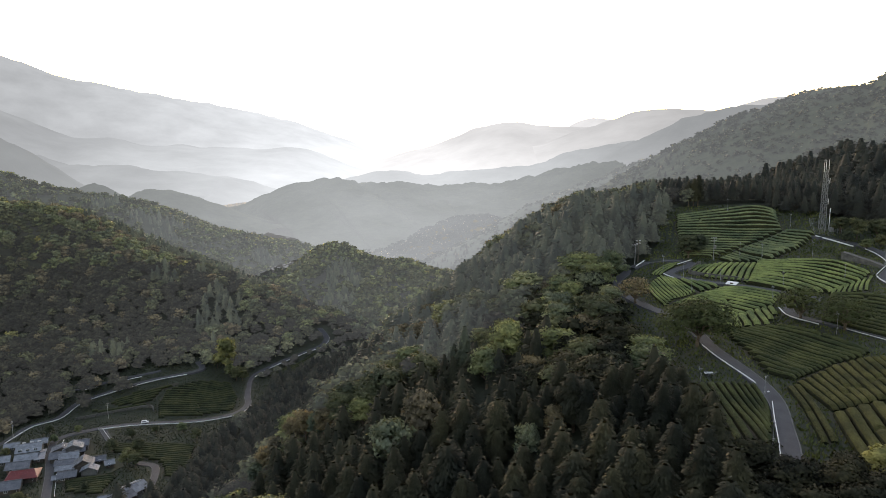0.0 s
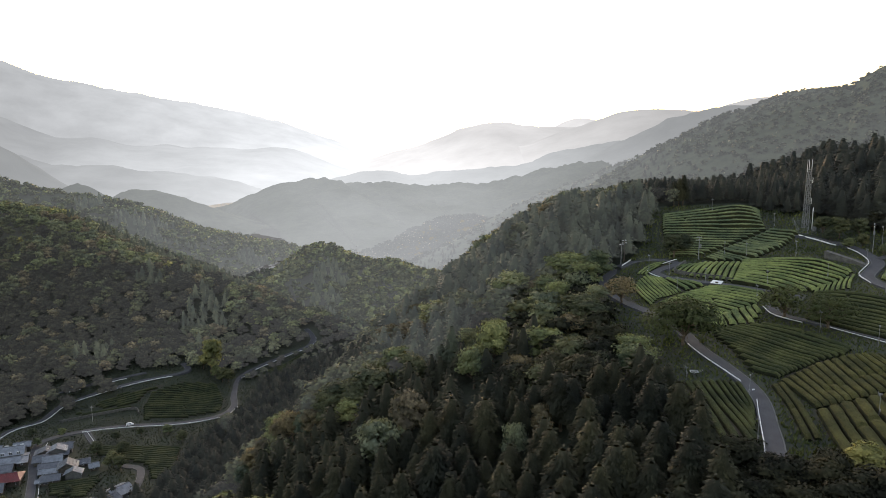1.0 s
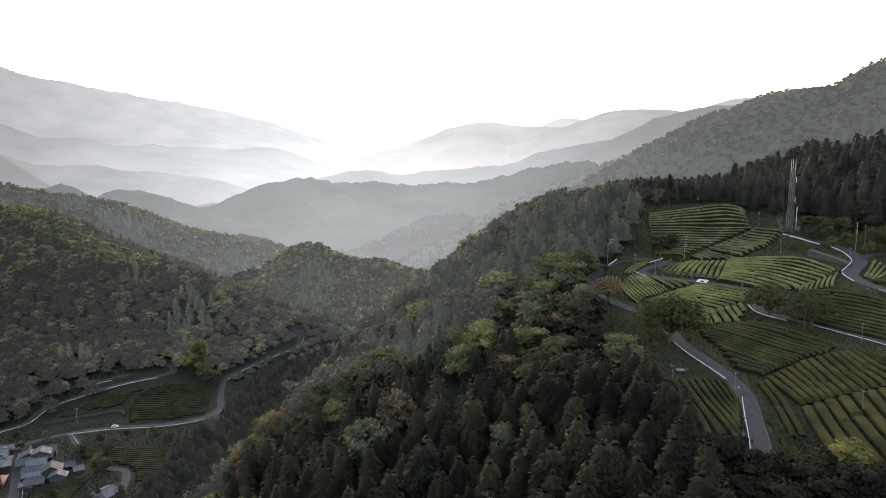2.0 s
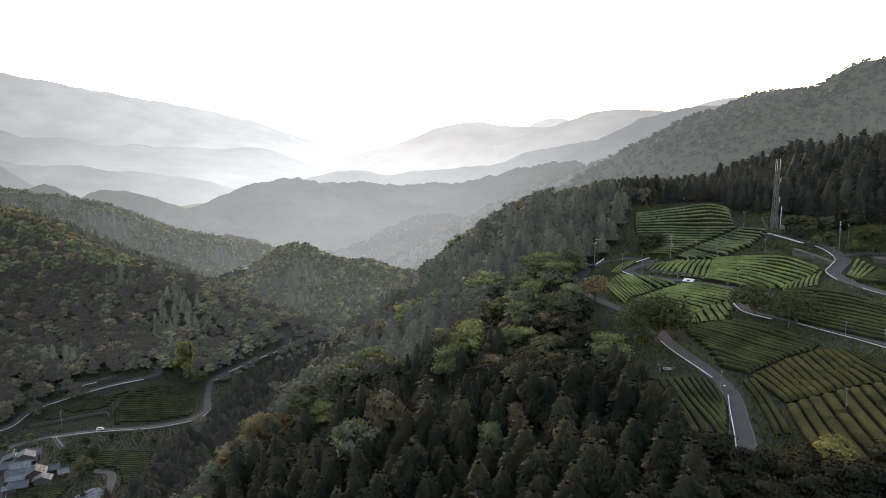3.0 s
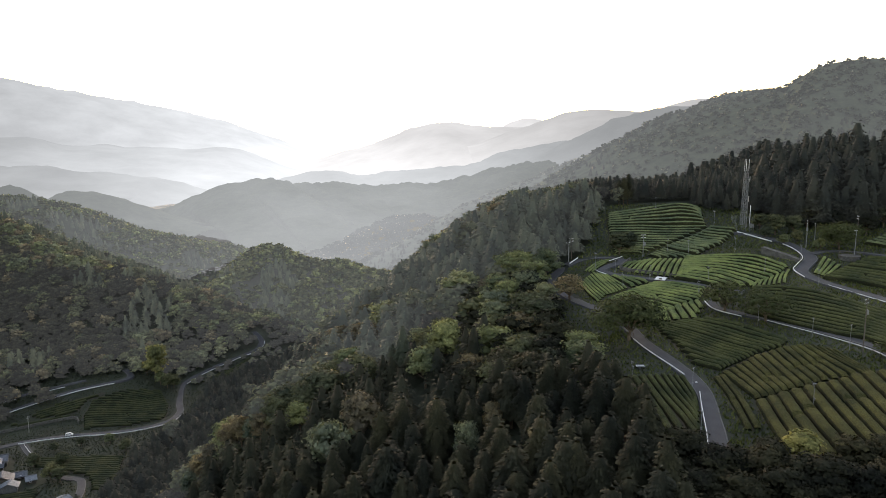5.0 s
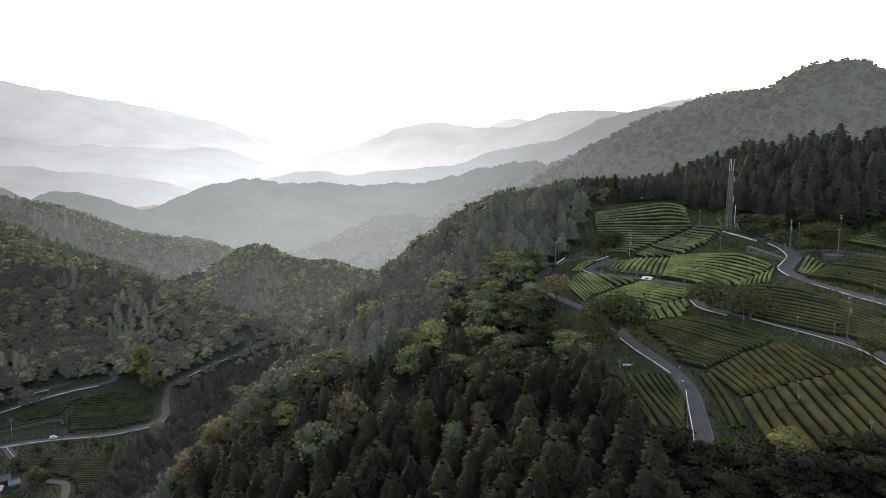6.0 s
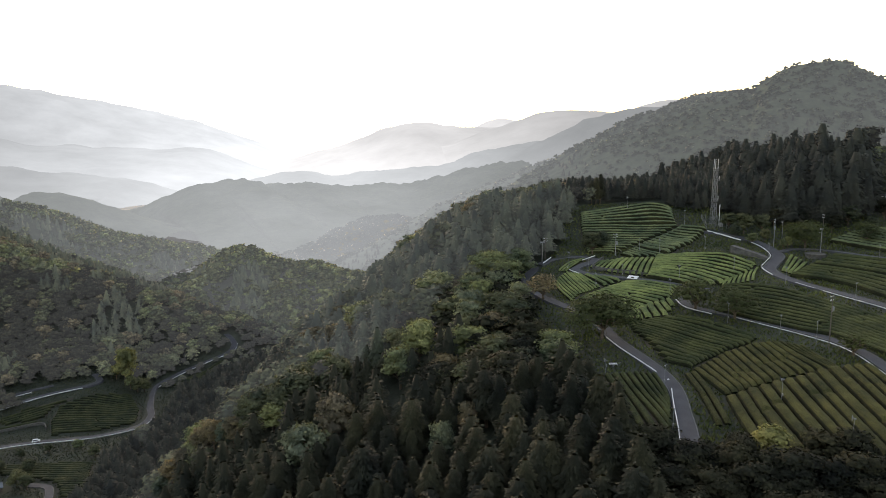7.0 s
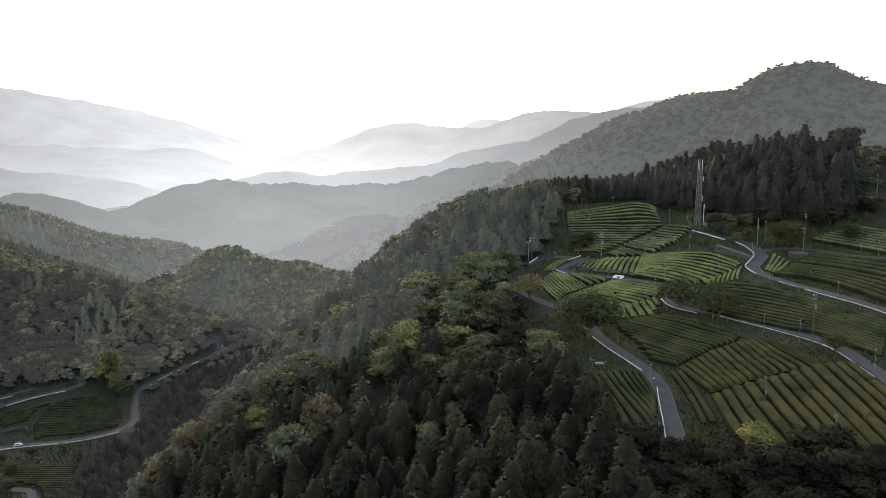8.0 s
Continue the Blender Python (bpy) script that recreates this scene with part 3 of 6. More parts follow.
hills = {}
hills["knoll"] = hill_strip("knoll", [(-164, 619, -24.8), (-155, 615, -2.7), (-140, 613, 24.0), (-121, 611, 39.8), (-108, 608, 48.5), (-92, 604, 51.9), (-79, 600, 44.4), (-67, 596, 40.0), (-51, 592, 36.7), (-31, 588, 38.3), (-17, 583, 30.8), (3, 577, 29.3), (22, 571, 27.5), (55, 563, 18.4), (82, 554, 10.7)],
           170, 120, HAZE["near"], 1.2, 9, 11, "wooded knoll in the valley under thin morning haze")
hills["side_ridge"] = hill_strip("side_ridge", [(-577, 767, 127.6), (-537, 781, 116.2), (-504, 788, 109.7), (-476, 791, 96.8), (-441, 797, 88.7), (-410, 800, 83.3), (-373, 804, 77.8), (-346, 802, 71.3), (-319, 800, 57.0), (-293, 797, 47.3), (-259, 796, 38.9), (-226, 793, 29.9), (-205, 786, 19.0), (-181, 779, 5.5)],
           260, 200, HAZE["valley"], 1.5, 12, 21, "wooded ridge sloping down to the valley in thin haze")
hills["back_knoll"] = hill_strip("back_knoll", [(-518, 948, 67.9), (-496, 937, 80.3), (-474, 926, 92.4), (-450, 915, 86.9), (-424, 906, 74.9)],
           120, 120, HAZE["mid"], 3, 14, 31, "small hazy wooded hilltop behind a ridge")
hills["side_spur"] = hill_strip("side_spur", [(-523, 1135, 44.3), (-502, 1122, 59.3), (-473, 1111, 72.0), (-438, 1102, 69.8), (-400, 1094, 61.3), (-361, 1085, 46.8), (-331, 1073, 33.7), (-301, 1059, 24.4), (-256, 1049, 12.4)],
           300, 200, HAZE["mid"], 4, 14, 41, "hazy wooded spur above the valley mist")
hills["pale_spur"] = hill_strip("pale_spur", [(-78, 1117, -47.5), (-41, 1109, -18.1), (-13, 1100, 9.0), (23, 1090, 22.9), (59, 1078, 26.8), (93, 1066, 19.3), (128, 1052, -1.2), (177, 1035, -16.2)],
           330, 150, HAZE["spur"], 7, 12, 51, "pale green wooded spur, its haze painted as glow")
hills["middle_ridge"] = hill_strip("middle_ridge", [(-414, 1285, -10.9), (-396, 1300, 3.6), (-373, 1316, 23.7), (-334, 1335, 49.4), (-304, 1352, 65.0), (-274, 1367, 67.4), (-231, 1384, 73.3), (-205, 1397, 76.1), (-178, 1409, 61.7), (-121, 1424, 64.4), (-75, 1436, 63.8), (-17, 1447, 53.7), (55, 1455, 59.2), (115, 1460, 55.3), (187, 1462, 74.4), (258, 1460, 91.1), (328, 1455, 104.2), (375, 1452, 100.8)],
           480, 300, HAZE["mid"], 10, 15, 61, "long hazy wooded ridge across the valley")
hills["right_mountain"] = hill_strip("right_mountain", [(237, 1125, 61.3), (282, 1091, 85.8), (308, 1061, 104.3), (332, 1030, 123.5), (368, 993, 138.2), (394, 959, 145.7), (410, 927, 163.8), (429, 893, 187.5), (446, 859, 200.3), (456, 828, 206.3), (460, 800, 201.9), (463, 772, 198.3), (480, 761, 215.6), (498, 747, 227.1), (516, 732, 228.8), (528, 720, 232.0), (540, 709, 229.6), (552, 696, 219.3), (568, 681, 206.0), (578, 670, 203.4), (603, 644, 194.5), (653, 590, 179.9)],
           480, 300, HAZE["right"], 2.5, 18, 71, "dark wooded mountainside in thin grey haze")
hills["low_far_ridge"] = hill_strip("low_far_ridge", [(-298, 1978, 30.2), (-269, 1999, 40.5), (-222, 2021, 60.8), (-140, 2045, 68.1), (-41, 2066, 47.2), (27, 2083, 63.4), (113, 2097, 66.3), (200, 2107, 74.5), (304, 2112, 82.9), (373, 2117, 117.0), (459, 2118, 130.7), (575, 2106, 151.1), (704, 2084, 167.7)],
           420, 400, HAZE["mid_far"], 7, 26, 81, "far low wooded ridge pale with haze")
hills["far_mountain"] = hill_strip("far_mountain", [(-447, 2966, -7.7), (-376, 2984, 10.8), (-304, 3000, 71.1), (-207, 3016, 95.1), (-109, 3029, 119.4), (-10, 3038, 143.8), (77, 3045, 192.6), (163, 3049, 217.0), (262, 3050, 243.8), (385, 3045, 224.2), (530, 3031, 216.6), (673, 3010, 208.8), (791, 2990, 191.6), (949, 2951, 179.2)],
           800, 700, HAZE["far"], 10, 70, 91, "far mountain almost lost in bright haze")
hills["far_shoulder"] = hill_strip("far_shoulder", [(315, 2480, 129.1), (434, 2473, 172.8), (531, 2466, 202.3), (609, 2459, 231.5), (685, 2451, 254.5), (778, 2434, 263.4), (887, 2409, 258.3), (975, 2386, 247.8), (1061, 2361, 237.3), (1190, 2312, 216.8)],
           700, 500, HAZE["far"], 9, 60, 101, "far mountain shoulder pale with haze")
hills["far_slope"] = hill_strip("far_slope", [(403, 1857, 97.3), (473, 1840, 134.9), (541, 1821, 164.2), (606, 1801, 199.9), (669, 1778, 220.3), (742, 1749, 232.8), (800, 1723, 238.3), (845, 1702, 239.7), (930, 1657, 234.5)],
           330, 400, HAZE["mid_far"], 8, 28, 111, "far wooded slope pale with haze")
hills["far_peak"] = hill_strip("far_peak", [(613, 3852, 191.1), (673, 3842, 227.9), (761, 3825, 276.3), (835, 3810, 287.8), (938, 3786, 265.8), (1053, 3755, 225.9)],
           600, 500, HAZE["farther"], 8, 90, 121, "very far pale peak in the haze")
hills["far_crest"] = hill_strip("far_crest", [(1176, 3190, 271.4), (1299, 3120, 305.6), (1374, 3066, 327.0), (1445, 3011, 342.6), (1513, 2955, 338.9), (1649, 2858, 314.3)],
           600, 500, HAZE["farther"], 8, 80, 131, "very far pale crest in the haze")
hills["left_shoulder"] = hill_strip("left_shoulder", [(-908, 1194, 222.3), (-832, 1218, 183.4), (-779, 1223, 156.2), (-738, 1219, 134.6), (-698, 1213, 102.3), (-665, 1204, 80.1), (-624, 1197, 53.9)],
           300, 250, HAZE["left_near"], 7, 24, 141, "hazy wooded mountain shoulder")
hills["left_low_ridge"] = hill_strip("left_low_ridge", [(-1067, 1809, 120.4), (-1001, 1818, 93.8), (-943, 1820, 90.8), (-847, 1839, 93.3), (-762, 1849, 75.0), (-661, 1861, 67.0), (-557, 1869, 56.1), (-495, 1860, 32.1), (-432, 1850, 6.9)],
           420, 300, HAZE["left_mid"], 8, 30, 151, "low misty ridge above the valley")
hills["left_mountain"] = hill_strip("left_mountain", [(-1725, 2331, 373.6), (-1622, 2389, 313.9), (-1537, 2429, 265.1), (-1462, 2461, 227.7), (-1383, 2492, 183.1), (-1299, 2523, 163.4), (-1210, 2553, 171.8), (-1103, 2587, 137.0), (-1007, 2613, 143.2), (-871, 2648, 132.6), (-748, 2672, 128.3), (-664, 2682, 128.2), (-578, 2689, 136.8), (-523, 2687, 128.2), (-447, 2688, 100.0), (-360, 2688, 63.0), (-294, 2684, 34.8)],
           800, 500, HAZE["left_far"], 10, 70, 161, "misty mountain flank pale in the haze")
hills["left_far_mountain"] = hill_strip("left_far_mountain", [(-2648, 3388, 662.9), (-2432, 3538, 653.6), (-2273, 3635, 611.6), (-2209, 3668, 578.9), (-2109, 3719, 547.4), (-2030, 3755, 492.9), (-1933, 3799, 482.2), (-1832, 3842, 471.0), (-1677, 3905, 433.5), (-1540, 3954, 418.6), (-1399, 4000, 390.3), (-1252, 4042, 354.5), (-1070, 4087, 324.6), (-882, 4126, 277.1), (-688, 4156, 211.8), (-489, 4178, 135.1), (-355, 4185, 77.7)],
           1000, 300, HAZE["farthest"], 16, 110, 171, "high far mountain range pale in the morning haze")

# ---------------------------------------------------------------- trees
rng = np.random.default_rng(7)


def outward(v, f, n, r, spread):
    """Faces turned outwards, with crown normals that are a little scattered."""
    n = n / np.maximum(np.linalg.norm(n, axis=1), 1e-6)[:, None] + r.normal(0, spread, (len(v), 3))
    n /= np.linalg.norm(n, axis=1)[:, None]
    face = np.cross(v[f[:, 1]] - v[f[:, 0]], v[f[:, 2]] - v[f[:, 0]])
    back = (face * n[f].sum(1)).sum(1) < 0
    f = np.where(back[:, None], f[:, ::-1], f)
    return v, f, n


def conifer_crown(height, radius, tufts, seed, low=0.12, fine=True, core_size=(7, 6), tuft=1.0, inner=0.62):
    """A cedar's crown: drooping tufts on a cone, thickest where the tiers of branches are, over a dark core."""
    r = np.random.default_rng(seed)
    h = low + (1 - low) * (1 - np.sqrt(r.random(tufts)))
    tier = np.round(h * 11 + 0.2 * np.sin(seed + 3 * h)) / 11
    h = np.where(r.random(tufts) < 0.35, tier + r.normal(0, 0.012, tufts), h).clip(low * 0.9, 0.995)
    a = r.random(tufts) * 2 * np.pi
    lump = 1 + 0.26 * np.sin(3 * a + seed) * np.cos(h * 17 + seed) + 0.12 * np.sin(5 * a - 9 * h)
    rad = radius * np.minimum((1 - h) ** 0.5, 1 - (low - h).clip(0) * 3) * lump * (0.66 + 0.46 * r.random(tufts))
    out = np.c_[np.cos(a), np.sin(a), np.zeros(tufts)]
    base = out * (rad * 0.72)[:, None] + np.c_[0 * a, 0 * a, h * height]
    size = tuft * (0.5 + 0.4 * (1 - h)) * radius * 0.5 * (0.7 + 0.6 * r.random(tufts))
    droop = -0.35 - 0.5 * r.random(tufts)
    axis = out + np.c_[0 * a, 0 * a, np.where(h > 0.95, 0.1, droop)] + r.normal(0, 0.25, (tufts, 3))
    axis /= np.linalg.norm(axis, axis=1)[:, None]
    side = np.cross(axis, [0, 0, 1.0]) + r.normal(0, 0.35, (tufts, 3))
    side /= np.linalg.norm(side, axis=1)[:, None]
    up = np.cross(side, axis)
    L = size[:, None]
    v = np.stack([base - axis * L * 0.3, base + axis * L * 0.45 + side * L * 0.38 - up * L * 0.12, base + axis * L * 1.15 - up * L * 0.2, base + axis * L * 0.45 - side * L * 0.38 - up * L * 0.12, base + axis * L * 0.4 + up * L * 0.14], 1).reshape(-1, 3)
    i = np.arange(tufts)[:, None] * 5
    f = np.concatenate([i + [0, 1, 4], i + [1, 2, 4], i + [2, 3, 4], i + [3, 0, 4]] if fine else [i + [0, 1, 2], i + [0, 2, 3]])
    k, rows = core_size
    hh = np.linspace(low, 0.95, rows)
    ca = np.arange(k) * 2 * np.pi / k
    core = np.array([[radius * inner * (1 - q) ** 0.6 * np.cos(t), radius * inner * (1 - q) ** 0.6 * np.sin(t), q * height] for q in hh for t in ca])
    n = len(v)
    cf = []
    for j in range(rows - 1):
        for q in range(k):
            p, s = n + j * k + q, n + j * k + (q + 1) % k
            cf += [(p, s, s + k), (p, s + k, p + k)]
    lean = np.r_[v, core] * [1, 1, 0] + [0, 0, radius * 0.7]
    return outward(np.r_[v, core], np.r_[f, cf], lean, r, 0.1)


def broad_crown(height, radius, leaves, seed, lobes=9, leaf=0.55, fine=True, core=0.72):
    """A broadleaf crown: leaf clumps over many uneven lobes, with gaps between them."""
    r = np.random.default_rng(seed)
    c, s = [], []
    for j in range(lobes):
        a, q = j * 2.4 + r.random(), (j + 0.5) / lobes
        rr = radius * 0.62 * np.sqrt(1 - (q - 0.35) ** 2 / 0.75) * (0.5 + 0.5 * r.random())
        c.append((rr * np.cos(a), rr * np.sin(a), height * (0.34 + 0.52 * q)))
        s.append(radius * (0.34 + 0.2 * r.random()))
    c.append((0, 0, height * 0.84))
    s.append(radius * 0.42)
    c, s = np.array(c), np.array(s)
    w = s ** 2 / (s ** 2).sum()
    j = r.choice(len(c), leaves, p=w)
    d = r.normal(0, 1, (leaves, 3))
    d[:, 2] = np.where(d[:, 2] < -0.3, -d[:, 2] * 0.6, d[:, 2])
    d /= np.linalg.norm(d, axis=1)[:, None]
    p = c[j] + d * (s[j] * (0.68 + 0.55 * r.random(leaves) ** 1.5))[:, None] * [1, 1, 0.72]
    nrm = d + r.normal(0, 0.5, (leaves, 3)) + [0, 0, 0.35]
    nrm /= np.linalg.norm(nrm, axis=1)[:, None]
    t = np.cross(nrm, r.normal(0, 1, (leaves, 3)))
    t /= np.linalg.norm(t, axis=1)[:, None]
    b = np.cross(nrm, t)
    L = (leaf * (0.6 + 0.8 * r.random(leaves)))[:, None]
    v = np.stack([p - t * L, p - b * L * 0.6 - nrm * L * 0.2, p + t * L, p + b * L * 0.6 - nrm * L * 0.2, p + nrm * L * 0.3], 1).reshape(-1, 3)
    i = np.arange(leaves)[:, None] * 5
    f = np.concatenate([i + [0, 1, 4], i + [1, 2, 4], i + [2, 3, 4], i + [3, 0, 4]] if fine else [i + [0, 1, 2], i + [0, 2, 3]])
    vs, fs, n = [v], [f], len(v)
    ns = [np.repeat(d + [0, 0, 0.25], 5, axis=0)]
    oct_v = np.array([(1, 0, 0), (0.3, 0.95, 0), (-0.8, 0.6, 0), (-0.8, -0.6, 0), (0.3, -0.95, 0), (0, 0, 1), (0, 0, -1)])
    oct_f = np.array([(q, (q + 1) % 5, 5) for q in range(5)] + [((q + 1) % 5, q, 6) for q in range(5)])
    for cc, ss in zip(c, s):
        vs.append(cc + oct_v * ss * core * [1, 1, 0.72])
        fs.append(oct_f + n)
        ns.append(oct_v * 1.0)
        n += 7
    return (*outward(np.concatenate(vs), np.concatenate(fs), np.concatenate(ns), r, 0.12), c, s)


def trunk_mesh(height, base, top, limbs=(), bend=0.0, seed=0):
    bm = bmesh.new()
    n = 4
    pts = [Vector((bend * math.sin(k * 1.3 + seed), bend * math.cos(k * 1.7 + seed), height * k / n)) if k else Vector((0, 0, -0.6)) for k in range(n + 1)]
    for k in range(n):
        rod(bm, pts[k], pts[k + 1], base + (top - base) * k / n, base + (top - base) * (k + 1) / n, 7)
    for a, b, r in limbs:
        rod(bm, a, b, r, r * 0.45, 5)
    me = bpy.data.meshes.new("trunk")
    bm.to_mesh(me)
    bm.free()
    me.materials.append(BARK)
    return me


CEDARS = []
for k in range(5):
    hgt, rad = 10.0, (2.5, 2.7, 2.3, 2.9, 2.6)[k]
    v, f, vn = conifer_crown(hgt, rad, 2300, 11 + k, 0.25, False, (7, 6), 0.37)
    CEDARS.append((mesh_of("crown", v, f, CEDAR, normals=vn), trunk_mesh(hgt * 0.9, 0.2, 0.05, (), 0.05, k)))
BROADS = {}
for kind, mat, variants in (("leaf", LEAF, 3), ("fresh", FRESH, 2), ("pale", PALE, 2), ("gold", GOLD, 1), ("russet", RUSSET, 1), ("oak", SHADED_LEAF, 3)):
    for k in range(variants):
        hgt, rad = 9.0, 4.0
        v, f, vn, lc, ls = broad_crown(hgt, rad, 1700, 31 + k * 7 + len(kind), 13, 0.275, False)
        limbs = [((0, 0, hgt * 0.22), tuple(q * 0.92), 0.12) for q in lc]
        BROADS.setdefault(kind, []).append((mesh_of("crown", v, f, mat, normals=vn), trunk_mesh(hgt * 0.5, 0.26, 0.14, limbs, 0.08, k)))

TREE_WORDS = {
    "cedar": ("tall dark green cedar on the wooded slope", "conifer"), "leaf": ("dark leafy broadleaf tree on the wooded slope", "tree"),
    "fresh": ("broadleaf tree with fresh light green leaves", "tree"), "pale": ("pale silvery green tree in new leaf", "tree"),
    "gold": ("golden yellow tree in new leaf", "tree"), "russet": ("russet brown budding tree with thin twigs", "tree"),
    "oak": ("broadleaf tree on the lower slope, leaves darkened for shade", "tree")}


def plant(kind, x, y, size, turn, variant=0, group="", wide=1.0):
    crown, trunk = (CEDARS if kind == "cedar" else BROADS[kind])[variant % len(CEDARS if kind == "cedar" else BROADS[kind])]
    words, cat = TREE_WORDS[kind]
    m = Matrix.Translation(put_on(x, y, -0.2)) @ pose(0, 0, 0, 2.5 * math.sin(x * 7.1), 2.5 * math.sin(y * 5.3), turn) @ Matrix.Diagonal((size * wide, size * wide, size, 1))
    root = empty({"cedar": "cedar_tree", "oak": "shaded_broadleaf"}.get(kind, "broadleaf_tree"), m, words, cat, group)
    part("trunk", trunk, None, root)
    part("crown", crown, None, root)
    return root


def thicket(name, places, templates, mats, label):
    """Many trees joined into one: places (x, y, z, scale, turn, template, tint)."""
    vs, fs, mi, ns, n = [], [], [], [], 0
    for x, y, z, s, w, turn, t, mat in places:
        v, f, vn = templates[int(t)]
        c, q = math.cos(turn), math.sin(turn)
        vs.append(np.c_[(v[:, 0] * c - v[:, 1] * q) * s * w + x, (v[:, 0] * q + v[:, 1] * c) * s * w + y, v[:, 2] * s + z])
        ns.append(np.c_[vn[:, 0] * c - vn[:, 1] * q, vn[:, 0] * q + vn[:, 1] * c, vn[:, 2]])
        fs.append(f + n)
        mi.append(np.full(len(f), int(mat)))
        n += len(v)
    ob = new(name, mesh_of(name, np.concatenate(vs), np.concatenate(fs), mats, np.concatenate(mi), normals=np.concatenate(ns)))
    return tagged(ob, label, "trees", kind="stuff")


def jitter_grid(x0, x1, y0, y1, gap, seed):
    r = np.random.default_rng(seed)
    gx, gy = np.meshgrid(np.arange(x0, x1, gap), np.arange(y0, y1, gap))
    return (gx + r.uniform(-0.42, 0.42, gx.shape) * gap).ravel(), (gy + r.uniform(-0.42, 0.42, gx.shape) * gap).ravel()


def hill_edge(y):
    return np.interp(y, [0, 80, 88, 92, 122, 160, 175, 190, 200, 270, 330], [86, 84, 54, 40, 40, 40, 44, 52, 66, 70, 86])


def back_edge(x):
    return np.interp(x, [50, 62, 68, 74, 90, 103, 109, 113, 122, 135, 150, 170, 182, 195, 260], [186, 196, 212, 221, 229, 229, 217, 217, 218, 208, 202, 206, 222, 216, 180])


# the home slopes: cedars in blocks, broadleaf trees in gullies and along the wood's edge
tx, ty = jitter_grid(-175, 250, 42, 430, 4.4, 3)
keep = ((tx < hill_edge(ty)) | (ty > back_edge(tx))) & ~open_land(tx, ty, 2.0) & (np.abs(np.degrees(np.arctan2(tx, ty)) - 4) < 44)
keep &= ~((tx < -109) & (ty > 258)) & ~((tx < np.interp(ty, [300, 345, 400, 430], [-109, -97, -98, -62])) & (ty > 300)) & ~((ty > 345) & (tx > 20)) & (np.hypot(tx, ty) > 48)
SHOWN = [(-9.9, 120.2), (-4.3, 127.7), (14.0, 147.8), (9.2, 140.3), (13.8, 107.8), (18.1, 108.6), (31.4, 164.6), (40.4, 174.1), (-18.2, 146.2), (57.5, 84.6), (-45.5, 156.4), (-43.8, 159.4), (-40.5, 157.4), (-38.4, 158.4), (-36.1, 159.1), (-33.2, 157.2), (-30.1, 153.6), (-28.0, 152.3)]
for sx, sy in SHOWN:      # lone broadleaf trees, cleared around and towards the camera so they show in view
    keep &= (np.hypot(tx - sx, ty - sy) > 3.6) & (np.hypot(tx - sx * 0.955, ty - sy * 0.955) > 2.8)
tx, ty = tx[keep], ty[keep]
tz = ground(tx, ty)
mixv = waves(tx, ty, 38, 41) + 0.55 * waves(tx, ty, 13, 42)
mixv += 0.9 * np.exp(-((tx - 36) / 12) ** 2 - ((ty - 170) / 34) ** 2)
# more broadleaf upslope, partly real, partly a lighter tone in place of haze
mixv += 0.15 * (tz < 30) + 0.35 * smooth(145, 200, ty) * smooth(-30, -8, tx) * (ty < back_edge(tx)) - 0.75 * smooth(-5, -15, tx) * smooth(110, 135, ty) * smooth(260, 200, ty) - 0.35 * smooth(135, 105, ty) - 0.8 * (ty > back_edge(tx)) - 0.5 * ((ty < 118) & (tx > 12))
mixv += 1.9 * smooth(180, 192, tx) * (ty > back_edge(tx))
draw = rng.random(len(tx))
kinds = np.where(mixv < 0.1, 0, np.where(draw < 0.74, 1, np.where(draw < 0.87, 2, np.where(draw < 0.95, 3, 5))))
KIND_NAMES = ["cedar", "leaf", "fresh", "pale", "gold", "russet", "oak"]
tall = np.where(kinds == 0, rng.uniform(0.72, 1.18, len(tx)), rng.uniform(0.6, 1.0, len(tx)))
low_corner = (tx > 38) & (ty < 92)
kinds = np.where(low_corner, np.where(draw < 0.96, 6, 3), kinds)
kinds = np.where((kinds == 1) & (draw < 0.3 * smooth(200, 120, ty) + 0.05), 6, kinds)
tall = np.where(low_corner, tall * 0.62, tall)
tall *= np.where((ty > back_edge(tx)) & (tx > 74), np.where(np.degrees(np.arctan2(tx, ty)) > 39.3, 0.55, np.interp(tx, [118, 132, 150], [0.8, 1.25, 1.85])), 1.0)
tall = np.where((ty > back_edge(tx)) & (tx > 120) & (kinds > 0) & (kinds < 6), np.minimum(tall, 0.8), tall)
crest = tx > -ty * (0.075 + 0.03 * waves(tx, ty, 22, 48))       # right of a camera bearing that fits the pale woods to the view
kinds = np.where((kinds == 0) & (tx < 8) & crest & (ty > 150) & (waves(tx, ty, 24, 45) > -0.3), 7, kinds)
kinds = np.where((kinds == 0) & (ty > 168 + 12 * waves(tx, ty, 20, 44) - 0.5 * np.minimum(tx, 0)) & (tx < 74) & crest, 7, kinds)       # a paler cypress plantation on the knob of the hill; its tone partly imitates haze
kinds = np.where((kinds == 0) & ~crest & (ty > 150), np.where(waves(tx, ty, 17, 46) > 0.4, 1, 8), kinds)       # mixed woods left of that bearing, at the foot of the slope
glade = (kinds == 7) & (waves(tx, ty, 15, 47) > 0.35) & (draw < 0.5)       # broadleaf trees scattered through the plantation
kinds = np.where(glade, np.where(draw < 0.3, 1, np.where(draw < 0.4, 5, 3)), kinds)
stand = (kinds == 0) & (ty > back_edge(tx)) & (tx > 55)       # the tall stand behind the fields
kinds = np.where(stand, 8, kinds)
tall *= 1 + 0.34 * smooth(0.06, 0.12, tx / ty) * smooth(0.27, 0.22, tx / ty) * smooth(175, 195, ty) * (tx < 66)       # trees on the knob scaled by camera bearing to fit its skyline in view
